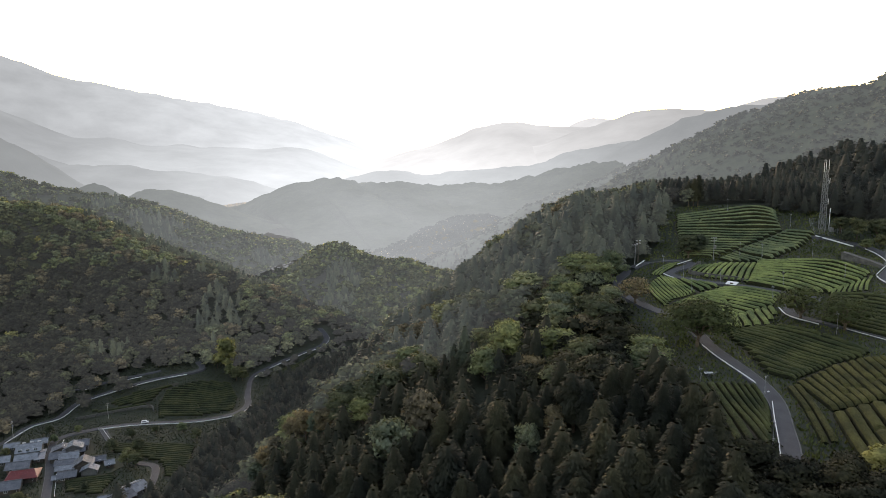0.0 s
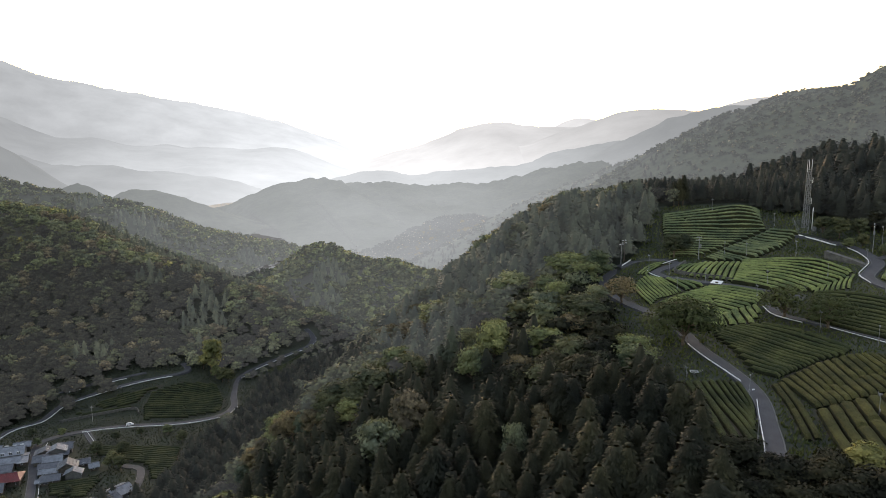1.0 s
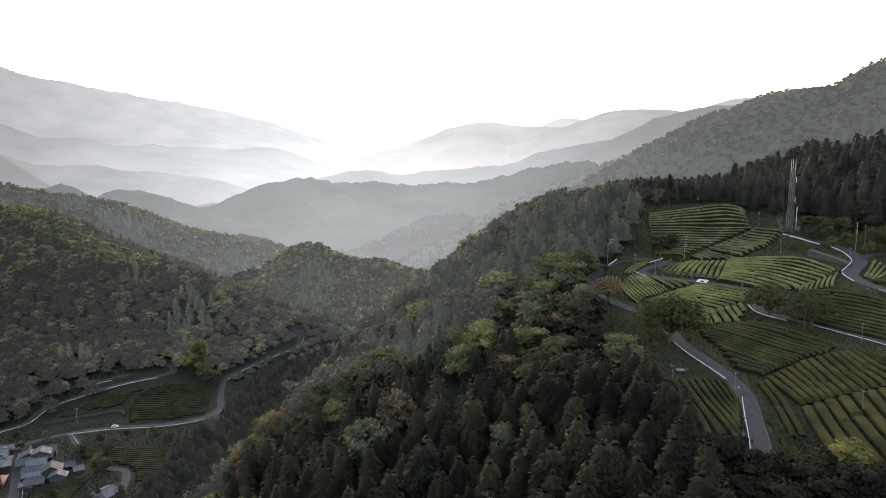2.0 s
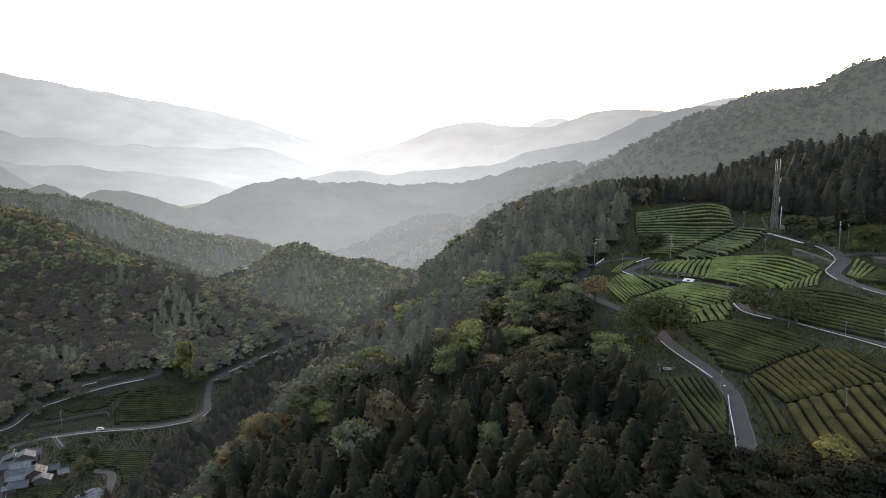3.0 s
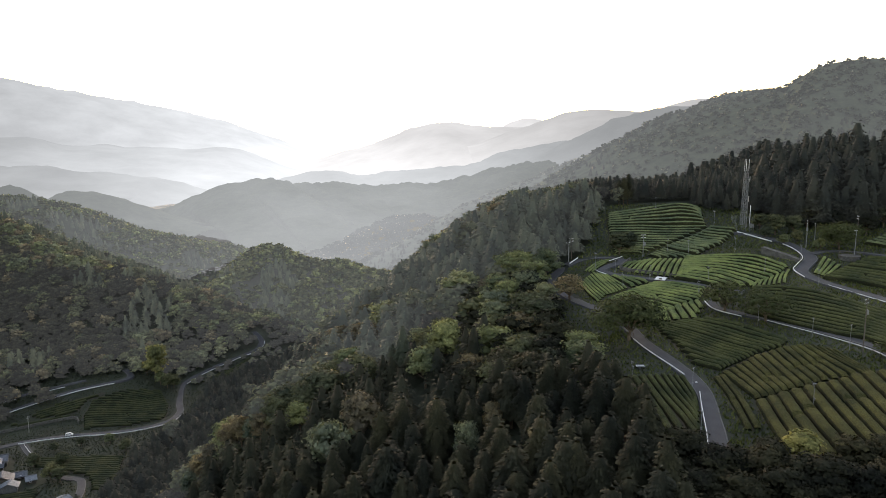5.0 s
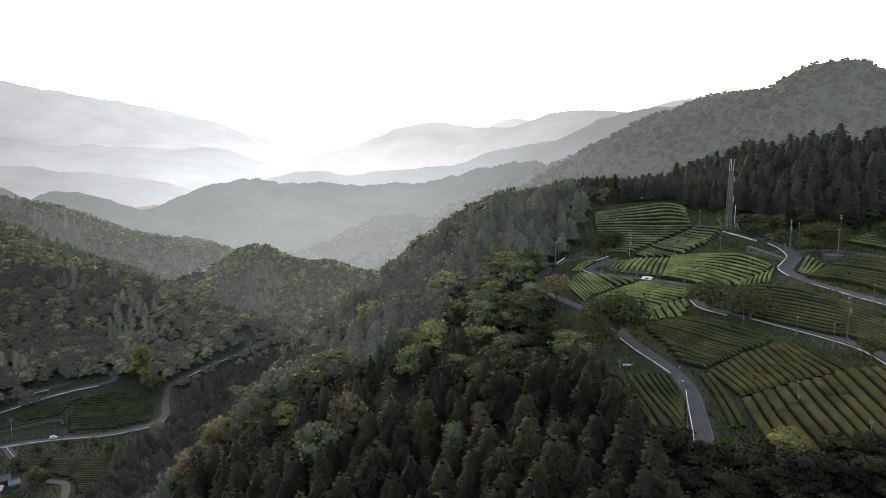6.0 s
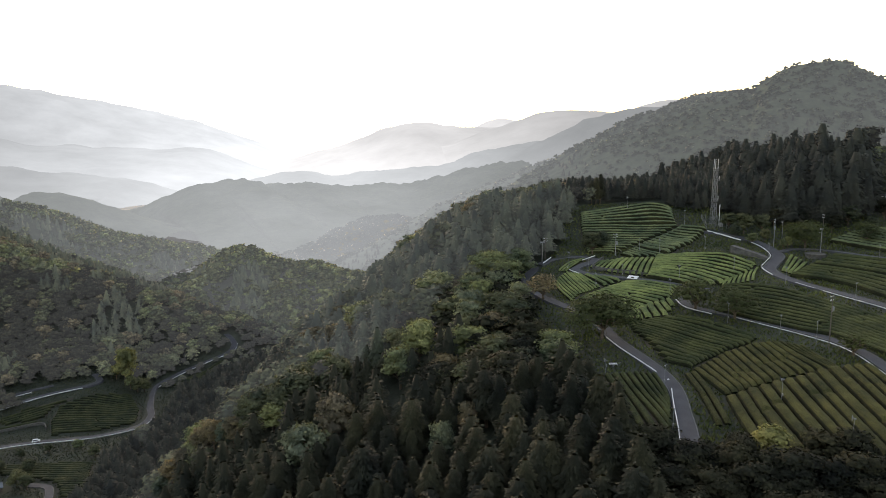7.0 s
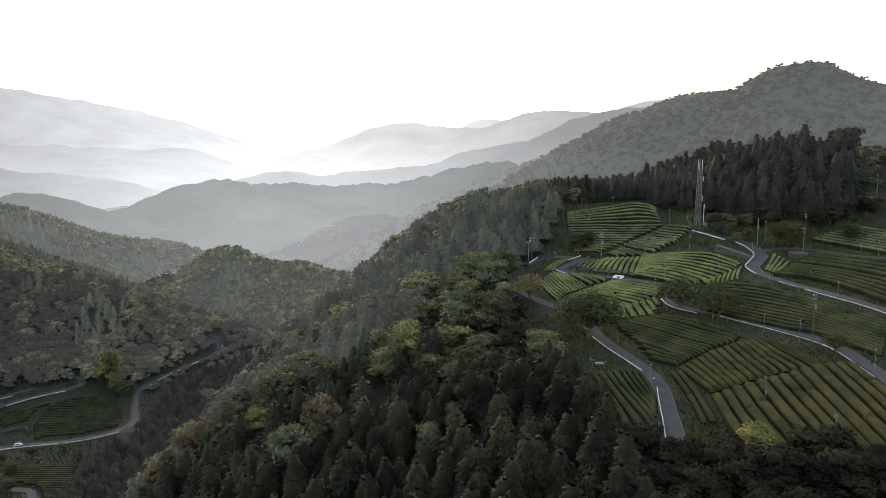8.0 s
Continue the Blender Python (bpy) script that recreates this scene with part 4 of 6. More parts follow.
near_order = np.argsort(np.hypot(tx, ty))
singles = set()
for code, most in ((0, 300), (1, 90), (2, 70), (3, 35), (4, 12), (5, 15), (6, 100)):
    singles.update([i for i in near_order if kinds[i] == code][:most])
for i in sorted(singles):
    plant(KIND_NAMES[kinds[i]], float(tx[i]), float(ty[i]), float(tall[i]), float(rng.uniform(0, 360)), int(i), "trees of the home slope", float(rng.uniform(1.1, 1.5)))
small = [conifer_crown((9.4, 10.0, 8.6)[k], (2.7, 2.9, 2.5)[k], 300, 61 + k, 0.25, False, (6, 4), 0.56, 0.55) for k in range(3)] + [broad_crown(9.0, 3.8, 230, 71 + k, 8, 0.6, False)[:3] for k in range(3)]
small += [conifer_crown(10.0, (2.4, 2.7, 2.2)[k], 560, 65 + k, 0.2, False, (6, 4), 0.44, 0.55) for k in range(3)]
rest = [i for i in range(len(tx)) if i not in singles]
home = [(tx[i], ty[i], tz[i] - 0.2, tall[i], rng.uniform(1.0, 1.45) + 0.3 * (kinds[i] == 8) + 0.15 * (kinds[i] == 7), rng.uniform(0, 6.28), rng.integers(0, 3) + 3 * (0 < kinds[i] < 7) + 6 * int(stand[i]), kinds[i]) for i in rest]
thicket("home_woods", [p for p in home if math.hypot(p[0], p[1]) < (155 if p[0] < 20 else 185)], small, WOODS, "dense dark cedar and broadleaf woods on the slopes")

# woods of the hills beyond, with haze added as leaf emission
def haze_glow_leaves(name, source, air, deepen=False):
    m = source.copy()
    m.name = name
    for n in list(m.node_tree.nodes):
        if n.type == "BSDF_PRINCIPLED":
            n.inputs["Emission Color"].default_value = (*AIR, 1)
            m.node_tree.links.new(haze_glow(m.node_tree.nodes, m.node_tree.links, air, deepen), n.inputs["Emission Strength"])
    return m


HAZY = [haze_glow_leaves("hazy_hill_leaves", w, 0.015) for w in [CYPRESS, *WOODS[1:]]]
# the farther home woods get painted haze in their leaf emission too
DISTANT_HOME = [haze_glow_leaves("hazy_home_leaves", w, 0.003 if w is STAND else 0.0125) for w in WOODS]
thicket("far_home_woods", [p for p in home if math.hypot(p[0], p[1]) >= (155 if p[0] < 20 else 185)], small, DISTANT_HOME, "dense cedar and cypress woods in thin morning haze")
# woods of the opposite hill
TERRACES = [(-207, 300), (-203, 332), (-150, 386), (-112, 402), (-104, 350), (-124, 330), (-178, 318), (-190, 300)]
lx, ly = jitter_grid(-480, -55, 255, 590, 6.6, 5)
lz = ground(lx, ly)
keep = ~open_land(lx, ly, 2.5) & (lx < np.interp(ly, [300, 420, 470, 600], [-140, -112, -72, -60])) & (along(lx, ly, LEFT_HILL)[0] < 300) & ~inside(lx, ly, TERRACES) & ((ly > 330) | (lx < -212))
keep &= ~((ly > 560) & (lx > -200)) & (np.degrees(np.arctan2(lx, ly)) > -38)
lx, ly, lz = lx[keep], ly[keep], lz[keep]
mixl = waves(lx, ly, 50, 51) + 0.6 * waves(lx, ly, 18, 52) + 0.5 * smooth(30, 5, lz) + 0.5 * (along(lx, ly, LEFT_HILL)[0] < 12)
dl = rng.random(len(lx))
kl = np.where(mixl < -0.45, 0, np.where(dl < 0.68, 1, np.where(dl < 0.82, 2, np.where(dl < 0.9, 3, np.where(dl < 0.902, 4, 5)))))
# paler and golden leaf kinds imitate rim light along the crest
crest_near = along(lx, ly, LEFT_HILL)[0] < 15 + 8 * waves(lx, ly, 30, 53)
kl = np.where(crest_near & (kl > 0) & (lx < -150), np.where(dl < 0.07, 4, np.where(dl < 0.45, 3, np.where(dl < 0.8, 2, 5))), kl)
# more of the shade-darkened leaves towards the foot of the hill
kl = np.where((kl == 1) & (rng.random(len(lx)) < np.where(lx < -175, 0.8, 0.35) * smooth(85, 25, lz)), 6, kl)
kl = np.where((lz < 48) & (lx < -150) & (kl >= 1) & (kl <= 3), np.where(rng.random(len(lx)) < 0.6, 6, 1), kl)
tiny = [conifer_crown(12.5, 3.2, 85, 81 + k, 0.25, False, (6, 4)) for k in range(3)] + [broad_crown(9.5, 4.6, 190, 91 + k, 9, 0.68, False)[:3] for k in range(3)]
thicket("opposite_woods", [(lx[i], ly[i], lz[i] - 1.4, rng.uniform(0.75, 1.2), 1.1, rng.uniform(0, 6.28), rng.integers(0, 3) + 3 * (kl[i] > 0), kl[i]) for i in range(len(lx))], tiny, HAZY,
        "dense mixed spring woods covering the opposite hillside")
vx, vy = jitter_grid(-120, -40, 400, 600, 4.6, 7)
keep = np.ones(len(vx), bool)
for _, line, w in ROADS:
    keep &= from_line(vx, vy, line) > w / 2 + 3
for f in FIELDS:
    keep &= ~inside(vx, vy, f[0])
keep &= (ground(vx, vy) < 32) & (waves(vx, vy, 14, 54) > -0.8)
vx, vy = vx[keep], vy[keep]
vz = ground(vx, vy)
thicket("valley_scrub", [(vx[i], vy[i], vz[i] - 0.3, rng.uniform(0.25, 0.5) * (1.0 if vz[i] < 8 else 1.4), 1.3, rng.uniform(0, 6.28), 3 + rng.integers(0, 3), 6 if rng.random() < 0.6 else 1) for i in range(len(vx))], tiny, HAZY,
        "low scrub and thickets on the valley floor")


# foliage colours dimmed to imitate the contrast lost in haze
HAZE_DIMMED = [foliage("haze_dimmed_conifers", (0.016, 0.017, 0.014), (0.022, 0.023, 0.018), (0.028, 0.029, 0.022), 0.0),
           foliage("haze_dimmed_broadleaf", (0.019, 0.022, 0.016), (0.028, 0.032, 0.023), (0.037, 0.042, 0.03), 0.03),
           foliage("haze_dimmed_new_leaf", (0.028, 0.033, 0.023), (0.038, 0.044, 0.031), (0.052, 0.06, 0.042), 0.03),
           foliage("haze_dimmed_pale_leaf", (0.05, 0.054, 0.042), (0.07, 0.075, 0.06), (0.095, 0.1, 0.08), 0.03)]


# the hazy hills beyond
def clothe(name, key, gap, size, seed, label, cedar=0.0, air=0.02, leaves=(), gully=None, sink=4.0):
    x, y, z = hills[key]
    r = np.random.default_rng(seed)
    ex, ey = x[1:, :-1] - x[:-1, :-1], y[1:, :-1] - y[:-1, :-1]
    fx, fy = x[:-1, 1:] - x[:-1, :-1], y[:-1, 1:] - y[:-1, :-1]
    area = np.abs(ex * fy - ey * fx)
    area[:, :3] = 0
    area *= (z[:-1, :-1] > -9)
    count = int(area.sum() / gap ** 2)
    cell = r.choice(area.size, count, p=area.ravel() / area.sum())
    i, j = np.unravel_index(cell, area.shape)
    u, v = r.random(count), r.random(count)
    at = [(q[i, j] * (1 - u) + q[i + 1, j] * u) * (1 - v) + (q[i, j + 1] * (1 - u) + q[i + 1, j + 1] * u) * v for q in (x, y, z)]
    mixf = waves(at[0], at[1], gap * 9, seed) + 0.5 * waves(at[0], at[1], gap * 3, seed + 1)
    d = r.random(count)
    kind = np.where(mixf < cedar, 0, np.where(d < 0.66, 1, np.where(d < 0.94, 2, 3)))
    if gully:       # a pale streak of trees, placed by camera bearing to fit the view
        kind = np.where(gully(*at) & (d < 0.8), 3, kind)
    mats = [haze_glow_leaves("hazy_%s_%d" % (key, k), s, air, key == "right_mountain") for k, s in enumerate(leaves or HAZE_DIMMED)]
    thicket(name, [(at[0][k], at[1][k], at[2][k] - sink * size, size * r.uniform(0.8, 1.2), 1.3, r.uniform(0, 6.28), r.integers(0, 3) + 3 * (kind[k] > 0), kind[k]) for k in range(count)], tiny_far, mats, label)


tiny_far = [conifer_crown(12.0, 3.4, 17, 101 + k, 0.2, False, (5, 3)) for k in range(3)] + [broad_crown(9.0, 5.0, 17, 111 + k, 3, 1.8, False)[:3] for k in range(3)]
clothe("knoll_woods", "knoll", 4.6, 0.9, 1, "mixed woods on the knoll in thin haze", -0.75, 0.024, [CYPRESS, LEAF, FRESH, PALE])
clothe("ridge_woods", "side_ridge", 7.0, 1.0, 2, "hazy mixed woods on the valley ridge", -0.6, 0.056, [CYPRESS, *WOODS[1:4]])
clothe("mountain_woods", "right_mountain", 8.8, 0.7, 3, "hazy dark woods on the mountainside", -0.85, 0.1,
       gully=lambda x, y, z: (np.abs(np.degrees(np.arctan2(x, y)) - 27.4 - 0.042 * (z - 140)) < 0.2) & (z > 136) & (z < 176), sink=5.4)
clothe("spur_woods", "pale_spur", 8.5, 1.2, 5, "pale hazy green broadleaf woods on the spur", -3.0, 0.11, HAZE_DIMMED[:2] + HAZE_DIMMED[1:3])
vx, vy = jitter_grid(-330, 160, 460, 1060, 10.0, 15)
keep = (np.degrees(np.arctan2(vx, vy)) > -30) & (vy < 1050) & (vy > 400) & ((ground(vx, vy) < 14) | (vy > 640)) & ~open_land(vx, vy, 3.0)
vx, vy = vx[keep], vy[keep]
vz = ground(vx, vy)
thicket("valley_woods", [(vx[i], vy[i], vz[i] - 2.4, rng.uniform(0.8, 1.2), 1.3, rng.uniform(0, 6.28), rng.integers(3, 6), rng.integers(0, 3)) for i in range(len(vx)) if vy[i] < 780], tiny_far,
        [haze_glow_leaves("hazy_valley_leaves", w, 0.02) for w in (LEAF, LEAF, FRESH)], "hazy woods along the valley floor")
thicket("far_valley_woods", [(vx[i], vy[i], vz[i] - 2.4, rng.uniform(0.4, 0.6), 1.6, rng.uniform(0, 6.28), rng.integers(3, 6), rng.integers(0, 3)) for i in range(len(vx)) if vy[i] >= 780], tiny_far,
        [haze_glow_leaves("misty_valley_leaves", w, 0.1) for w in HAZE_DIMMED[:3]], "misty low woods in the far valley")

# ---------------------------------------------------------------- tea fields
def clip_rows(poly, direction, bend, gap):
    """Plan lines of hedge rows inside an outline."""
    P = np.array(poly)
    c = P.mean(0)
    d = np.array([math.cos(radians(direction)), math.sin(radians(direction))])
    n = np.array([-d[1], d[0]])
    span = np.abs((P - c) @ n).max() + np.abs((P - c) @ d).max() ** 2 * abs(bend)
    long = np.abs((P - c) @ d).max() + 4
    s = np.arange(-long, long, 0.6)
    for k in range(-int(span / gap) - 2, int(span / gap) + 3):
        pts = c + s[:, None] * d + (k * gap + bend * s ** 2 + 0.12 * np.sin(s * 0.21 + k * 0.7))[:, None] * n
        ok = inside(pts[:, 0], pts[:, 1], poly)
        run = []
        for p, o in zip(pts, ok):
            if o:
                run.append(p)
            if (not o or p is pts[-1]) and run:
                if len(run) > 3:
                    yield np.array(run)
                run = []


def hedge(line, gap, seed, full=0.44, breaks=0.1):
    """A clipped hedge: a rounded, slightly lumpy loaf along the row, with closed ends."""
    r = np.random.default_rng(seed)
    w, h = gap * full, 0.45 + gap * 0.36
    prof = [(-0.86, -0.3), (-1.0, 0.28), (-0.92, 0.68), (-0.6, 0.92), (0.0, 1.0), (0.6, 0.92), (0.92, 0.68), (1.0, 0.28), (0.86, -0.3)]
    n = len(line)
    z = ground(line[:, 0], line[:, 1])
    end = np.minimum(1, np.minimum(np.arange(n), np.arange(n)[::-1]) / 1.6 + 0.45)
    for q in range(12, n - 6, 21):
        if r.random() < breaks:
            end[min(n - 2, q + r.integers(0, 4))] = 0.3
    nrm, _ = normals_of(line)
    v = np.empty((n, 9, 3))
    for j, (a, b) in enumerate(prof):
        v[:, j, :2] = line + nrm * (a * w * (0.92 + 0.08 * end) * (1 + r.normal(0, 0.045, n)))[:, None]
        v[:, j, 2] = z + b * h * np.where(b > 0, end, 1) * (1 + r.normal(0, 0.04, n))
    i = np.arange(n * 9).reshape(n, 9)
    f = np.stack([i[:-1, :-1], i[:-1, 1:], i[1:, 1:], i[1:, :-1]], -1).reshape(-1, 4)
    caps = [(i[e, j], i[e, j + 1], i[e, 7 - j], i[e, 8 - j]) for e in (0, n - 1) for j in range(4)]
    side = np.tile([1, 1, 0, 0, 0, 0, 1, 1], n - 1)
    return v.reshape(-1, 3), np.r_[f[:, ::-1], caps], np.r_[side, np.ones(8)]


# lighter copy of the tea leaves that makes the far slopes look lit
TEA_FAR = foliage("lightened_far_tea_leaves", (0.072, 0.087, 0.052), (0.092, 0.112, 0.066), (0.114, 0.137, 0.08), 0.08, False, 1.5, 0.9)
TEA_WORDS = ["field of olive green clipped tea hedge rows", "field of bright yellow green tea hedge rows", "far field of lightened green tea hedge rows", "terraced valley field of tea rows darkened as in shade", "field of dark green clipped tea hedge rows"]


def guided_rows(guides):
    """Plan lines of hedge rows by even steps from guide row to guide row, with the spacing at each."""
    fit = [(i, curve_through(g, 0.2)) for i, g in guides]
    fit = [(i, np.c_[np.interp(np.linspace(0, 1, 41), np.linspace(0, 1, len(c)), c[:, 0]), np.interp(np.linspace(0, 1, 41), np.linspace(0, 1, len(c)), c[:, 1])]) for i, c in fit]
    for (i, a), (j, b) in zip(fit, fit[1:]):
        across = np.median(np.abs(((b - a) * normals_of((a + b) / 2)[0]).sum(1))) / (j - i)
        for k in range(i, j + (j == fit[-1][0])):
            p = a + (b - a) * (k - i) / (j - i)
            t = np.r_[0, np.cumsum(np.hypot(*np.diff(p, axis=0).T))]
            q = np.linspace(0, t[-1], max(4, int(t[-1] / 0.6)))
            yield np.c_[np.interp(q, t, p[:, 0]), np.interp(q, t, p[:, 1])], across


def tea_field(poly, rows, leaves, seed, full, breaks):
    """Bare soil under a field, and on it one mesh for each clipped hedge row."""
    P = np.array(poly)
    bm = bmesh.new()
    gx, gy = np.meshgrid(np.arange(P[:, 0].min() - 1, P[:, 0].max() + 2, 1.0), np.arange(P[:, 1].min() - 1, P[:, 1].max() + 2, 1.0))
    ok = inside(gx, gy, poly)
    gz = ground(gx, gy) + 0.06
    ids = {}
    for a in range(gx.shape[0] - 1):
        for b in range(gx.shape[1] - 1):
            if ok[a, b] or ok[a + 1, b] or ok[a, b + 1] or ok[a + 1, b + 1]:
                q = []
                for aa, bb in ((a, b), (a, b + 1), (a + 1, b + 1), (a + 1, b)):
                    if (aa, bb) not in ids:
                        ids[aa, bb] = bm.verts.new((gx[aa, bb], gy[aa, bb], gz[aa, bb]))
                    q.append(ids[aa, bb])
                bm.faces.new(q)
    field = tagged(part("tea_field", bm, SOIL), TEA_WORDS[leaves], "tea field", "tea fields")
    for j, (line, gap) in enumerate(rows):
        v, f, side = hedge(line, gap, seed + j, full, breaks)
        part("hedge_row", mesh_of("hedge_row", v, f, [(TEA, TEA_NEW, TEA_FAR, TEA_SHADED, TEA_GREEN)[leaves], TEA_SIDE], side, soft=True), None, field)


for k, (leaves, guides) in enumerate(TEA_PLAN):
    tea_field(TEA_OUTLINES[k], guided_rows(guides), leaves, k * 100, 0.4, 0.1 if leaves else 0.3)
for k, (poly, direction, bend, gap, leaves) in enumerate(FIELDS):
    tea_field(poly, ((line, gap) for line in clip_rows(poly, direction, bend, gap)), leaves, 5000 + k * 100, 0.42, 0.1)

# ---------------------------------------------------------------- specimen trees in the tea fields
def spreading_tree(mat, height, radius, leaves, seed, leaf=0.3):
    """An open-crowned roadside cherry: forked trunk, spreading limbs and thin foliage."""
    v, f, vn, lc, ls = broad_crown(height, radius, leaves, seed, 11, leaf, False, 0.35)
    r = np.random.default_rng(seed)
    fork = Vector((0.2, 0.1, height * 0.22))
    limbs = []
    for q in lc:
        mid = fork.lerp(Vector(q), 0.5) + Vector((r.normal(0, 0.2), r.normal(0, 0.2), height * 0.05))
        limbs += [(tuple(fork), tuple(mid), 0.13), (tuple(mid), tuple(q * 0.97), 0.08)]
        for _ in range(3):
            limbs.append((tuple(mid), tuple(Vector(q) + Vector(r.normal(0, radius * 0.2, 3))), 0.035))
    return mesh_of("crown", v, f, mat, normals=vn), trunk_mesh(height * 0.24, 0.24, 0.17, limbs, 0.05, seed)


def specimen(meshes, x, y, label, size=1.0, turn=0, name="roadside_tree"):
    root = empty(name, Matrix.Translation(put_on(x, y, -0.1)) @ pose(0, 0, 0, 0, 0, turn) @ Matrix.Diagonal((size * 1.15, size * 1.15, size * 0.9, 1)), label, "tree")
    part("trunk", meshes[1], None, root)
    part("crown", meshes[0], None, root)
    return root


cherry = spreading_tree(CHERRY, 6.2, 4.5, 2600, 5, 0.15)
thin = spreading_tree(CHERRY, 7.5, 5.0, 5200, 9, 0.19)
rusty = spreading_tree(RUSSET, 6.0, 3.6, 900, 19, 0.2)
budding = spreading_tree(CHERRY, 4.8, 2.8, 480, 13, 0.2)
specimen(cherry, 77.9, 146.0, "spreading dark green cherry tree beside the field road", 1.3)
specimen(cherry, 83.6, 138.9, "spreading dark green cherry tree at the road bend", 1.2, 130)
specimen(thin, 51.3, 134.2, "thin-leaved grey green tree leaning over the road", 1.4)
specimen(budding, 93.5, 114.6, "small tree with thin olive leaves by the roadside")
specimen(thin, 131.4, 184.0, "leafy tree beside the concrete tank", 1.15, 70)
specimen(cherry, 149.8, 182.5, "spreading tree among the upper tea rows", 1.1, 200)
specimen(rusty, 45.6, 159.5, "russet tree in bud at the road edge", 1.25, 40)
for x, y, size, kind, wide in ((122.5, 201.6, 0.75, "leaf", 1.1), (128.7, 202.1, 0.7, "leaf", 1.0), (119.3, 191.4, 0.42, "fresh", 1.2), (119.6, 205.5, 0.6, "leaf", 1.1), (125.1, 184.8, 0.38, "fresh", 0.9), (158.5, 201.9, 0.8, "leaf", 1.2), (172.0, 202.5, 0.8, "oak", 1.2), (179.9, 206.0, 0.7, "russet", 1.2), (136.3, 207.3, 0.8, "oak", 1.1), (142.8, 203.4, 0.8, "oak", 1.1), (148.2, 195.6, 0.8, "oak", 1.2), (161.0, 194.4, 0.5, "leaf", 1.2),
                               (45.7, 184.0, 1.0, "fresh", 1.1), (40.4, 174.1, 1.05, "fresh", 1.1), (36.5, 168.0, 1.0, "pale", 1.1), (31.4, 164.6, 1.05, "fresh", 1.0), (14.0, 147.8, 1.2, "fresh", 1.1), (9.2, 140.3, 1.1, "fresh", 1.1), (13.8, 107.8, 0.8, "pale", 0.8), (18.6, 110.6, 0.85, "russet", 0.7),
                               (-9.9, 120.2, 1.3, "pale", 1.0), (-4.3, 127.7, 1.2, "russet", 1.0), (-128.5, 390.0, 2.5, "gold", 0.72), (-125.0, 387.0, 1.0, "fresh", 0.9), (-134.0, 393.0, 1.0, "leaf", 1.0), (-121.0, 386.0, 1.0, "leaf", 1.1), (-118.0, 388.0, 1.0, "leaf", 1.0), (57.0, 83.8, 0.7, "gold", 1.3), (-18.2, 146.2, 0.85, "fresh", 1.0),
                               (49.3, 96.8, 0.13, "pale", 0.8), (124.5, 193.5, 0.5, "leaf", 1.0), (126.6, 185.3, 0.42, "fresh", 0.8), (69.6, 192.5, 0.8, "leaf", 1.2), (73.2, 194.5, 0.72, "leaf", 1.1), (118, 199.2, 0.45, "leaf", 1.2)):
    plant(kind, x, y, size, 37.0 * x % 360, int(abs(x)), "", wide)
for x, y, size in ((83.0, 227.5, 1.0), (85.0, 229.0, 1.1), (81.2, 227.0, 0.9)):
    plant("cedar", x, y, size, 71.0 * x % 360, int(x), "", 1.0)
for x, y, size in ((47.5, 83.0, 0.6), (50.2, 80.6, 0.72), (53.4, 78.6, 0.68), (56.6, 76.6, 0.62), (60.2, 74.4, 0.66), (63.8, 74.6, 0.6), (67.0, 72.6, 0.66), (70.5, 72.8, 0.62), (74.0, 71.0, 0.7), (61.6, 79.0, 0.42), (44.5, 82.6, 0.7)):
    plant("oak", x, y, size, 53.0 * x % 360, int(x), "", 1.15)
# pale and russet kinds imitate the rim-lit edge of the near woods
for k, (x, y) in enumerate(SHOWN[10:]):
    plant("russet" if k % 3 else "pale", x, y, 0.75 + 0.07 * (k % 3), 61.0 * k, k, "", 1.0)


# ---------------------------------------------------------------- rails, walls, poles and fans
POST = None


def guardrail(line, label, height=0.75, beam=0.32, side=0.0, gap=4.0):
    global POST
    c = curve_through(line, 1.5)
    nrm, _ = normals_of(c)
    c = c + nrm * side
    z = ground(c[:, 0], c[:, 1])
    root = empty("guardrail", Matrix.Identity(4), label, "guardrail", "road guardrails")
    v, f = sweep(c, z, [(-0.04, height - beam), (-0.07, height - beam * 0.75), (0.03, height - beam * 0.5), (-0.07, height - beam * 0.25), (-0.04, height), (0.05, height), (0.05, height - beam), (-0.04, height - beam)])
    part("rail", mesh_of("rail", v, f, WHITE), None, root)
    if POST is None:
        bm = bmesh.new()
        rod(bm, (0, 0, -0.4), (0, 0, 0.78), 0.07, 0.06, 8)
        POST = bpy.data.meshes.new("post")
        bm.to_mesh(POST)
        bm.free()
        POST.materials.append(STEEL)
    for k in range(0, len(c), max(1, int(gap / 1.5))):
        part("post", POST, None, root, at=Matrix.Translation((c[k, 0], c[k, 1], z[k])) @ Matrix.Scale(height / 0.75, 4))
    return root


guardrail([(111.1, 203.3), (114.6, 199.6), (117.4, 194.5)], "broad white guardrail beside the tower road", 0.75, 0.34)
guardrail([(119.0, 191.5), (118.9, 186.0), (117.2, 178.8), (112.9, 174.2), (109.3, 170.2), (108.5, 164)], "white guardrail on the outside of the road bend", 0.6, 0.22)
guardrail([(54.6, 109.0), (52.7, 104.3), (49.4, 95.7), (47.2, 90.5)], "white guardrail between the road and the tea rows", 0.65, 0.17)
guardrail([(52.2, 134.2), (52.9, 128.5), (54.6, 120.0), (55.2, 116.4)], "low white guardrail along the hill road", 0.5, 0.2)
guardrail([(54.0, 189.8), (57.3, 192.9)], "short white guardrail at the hairpin", 0.8, 0.3)
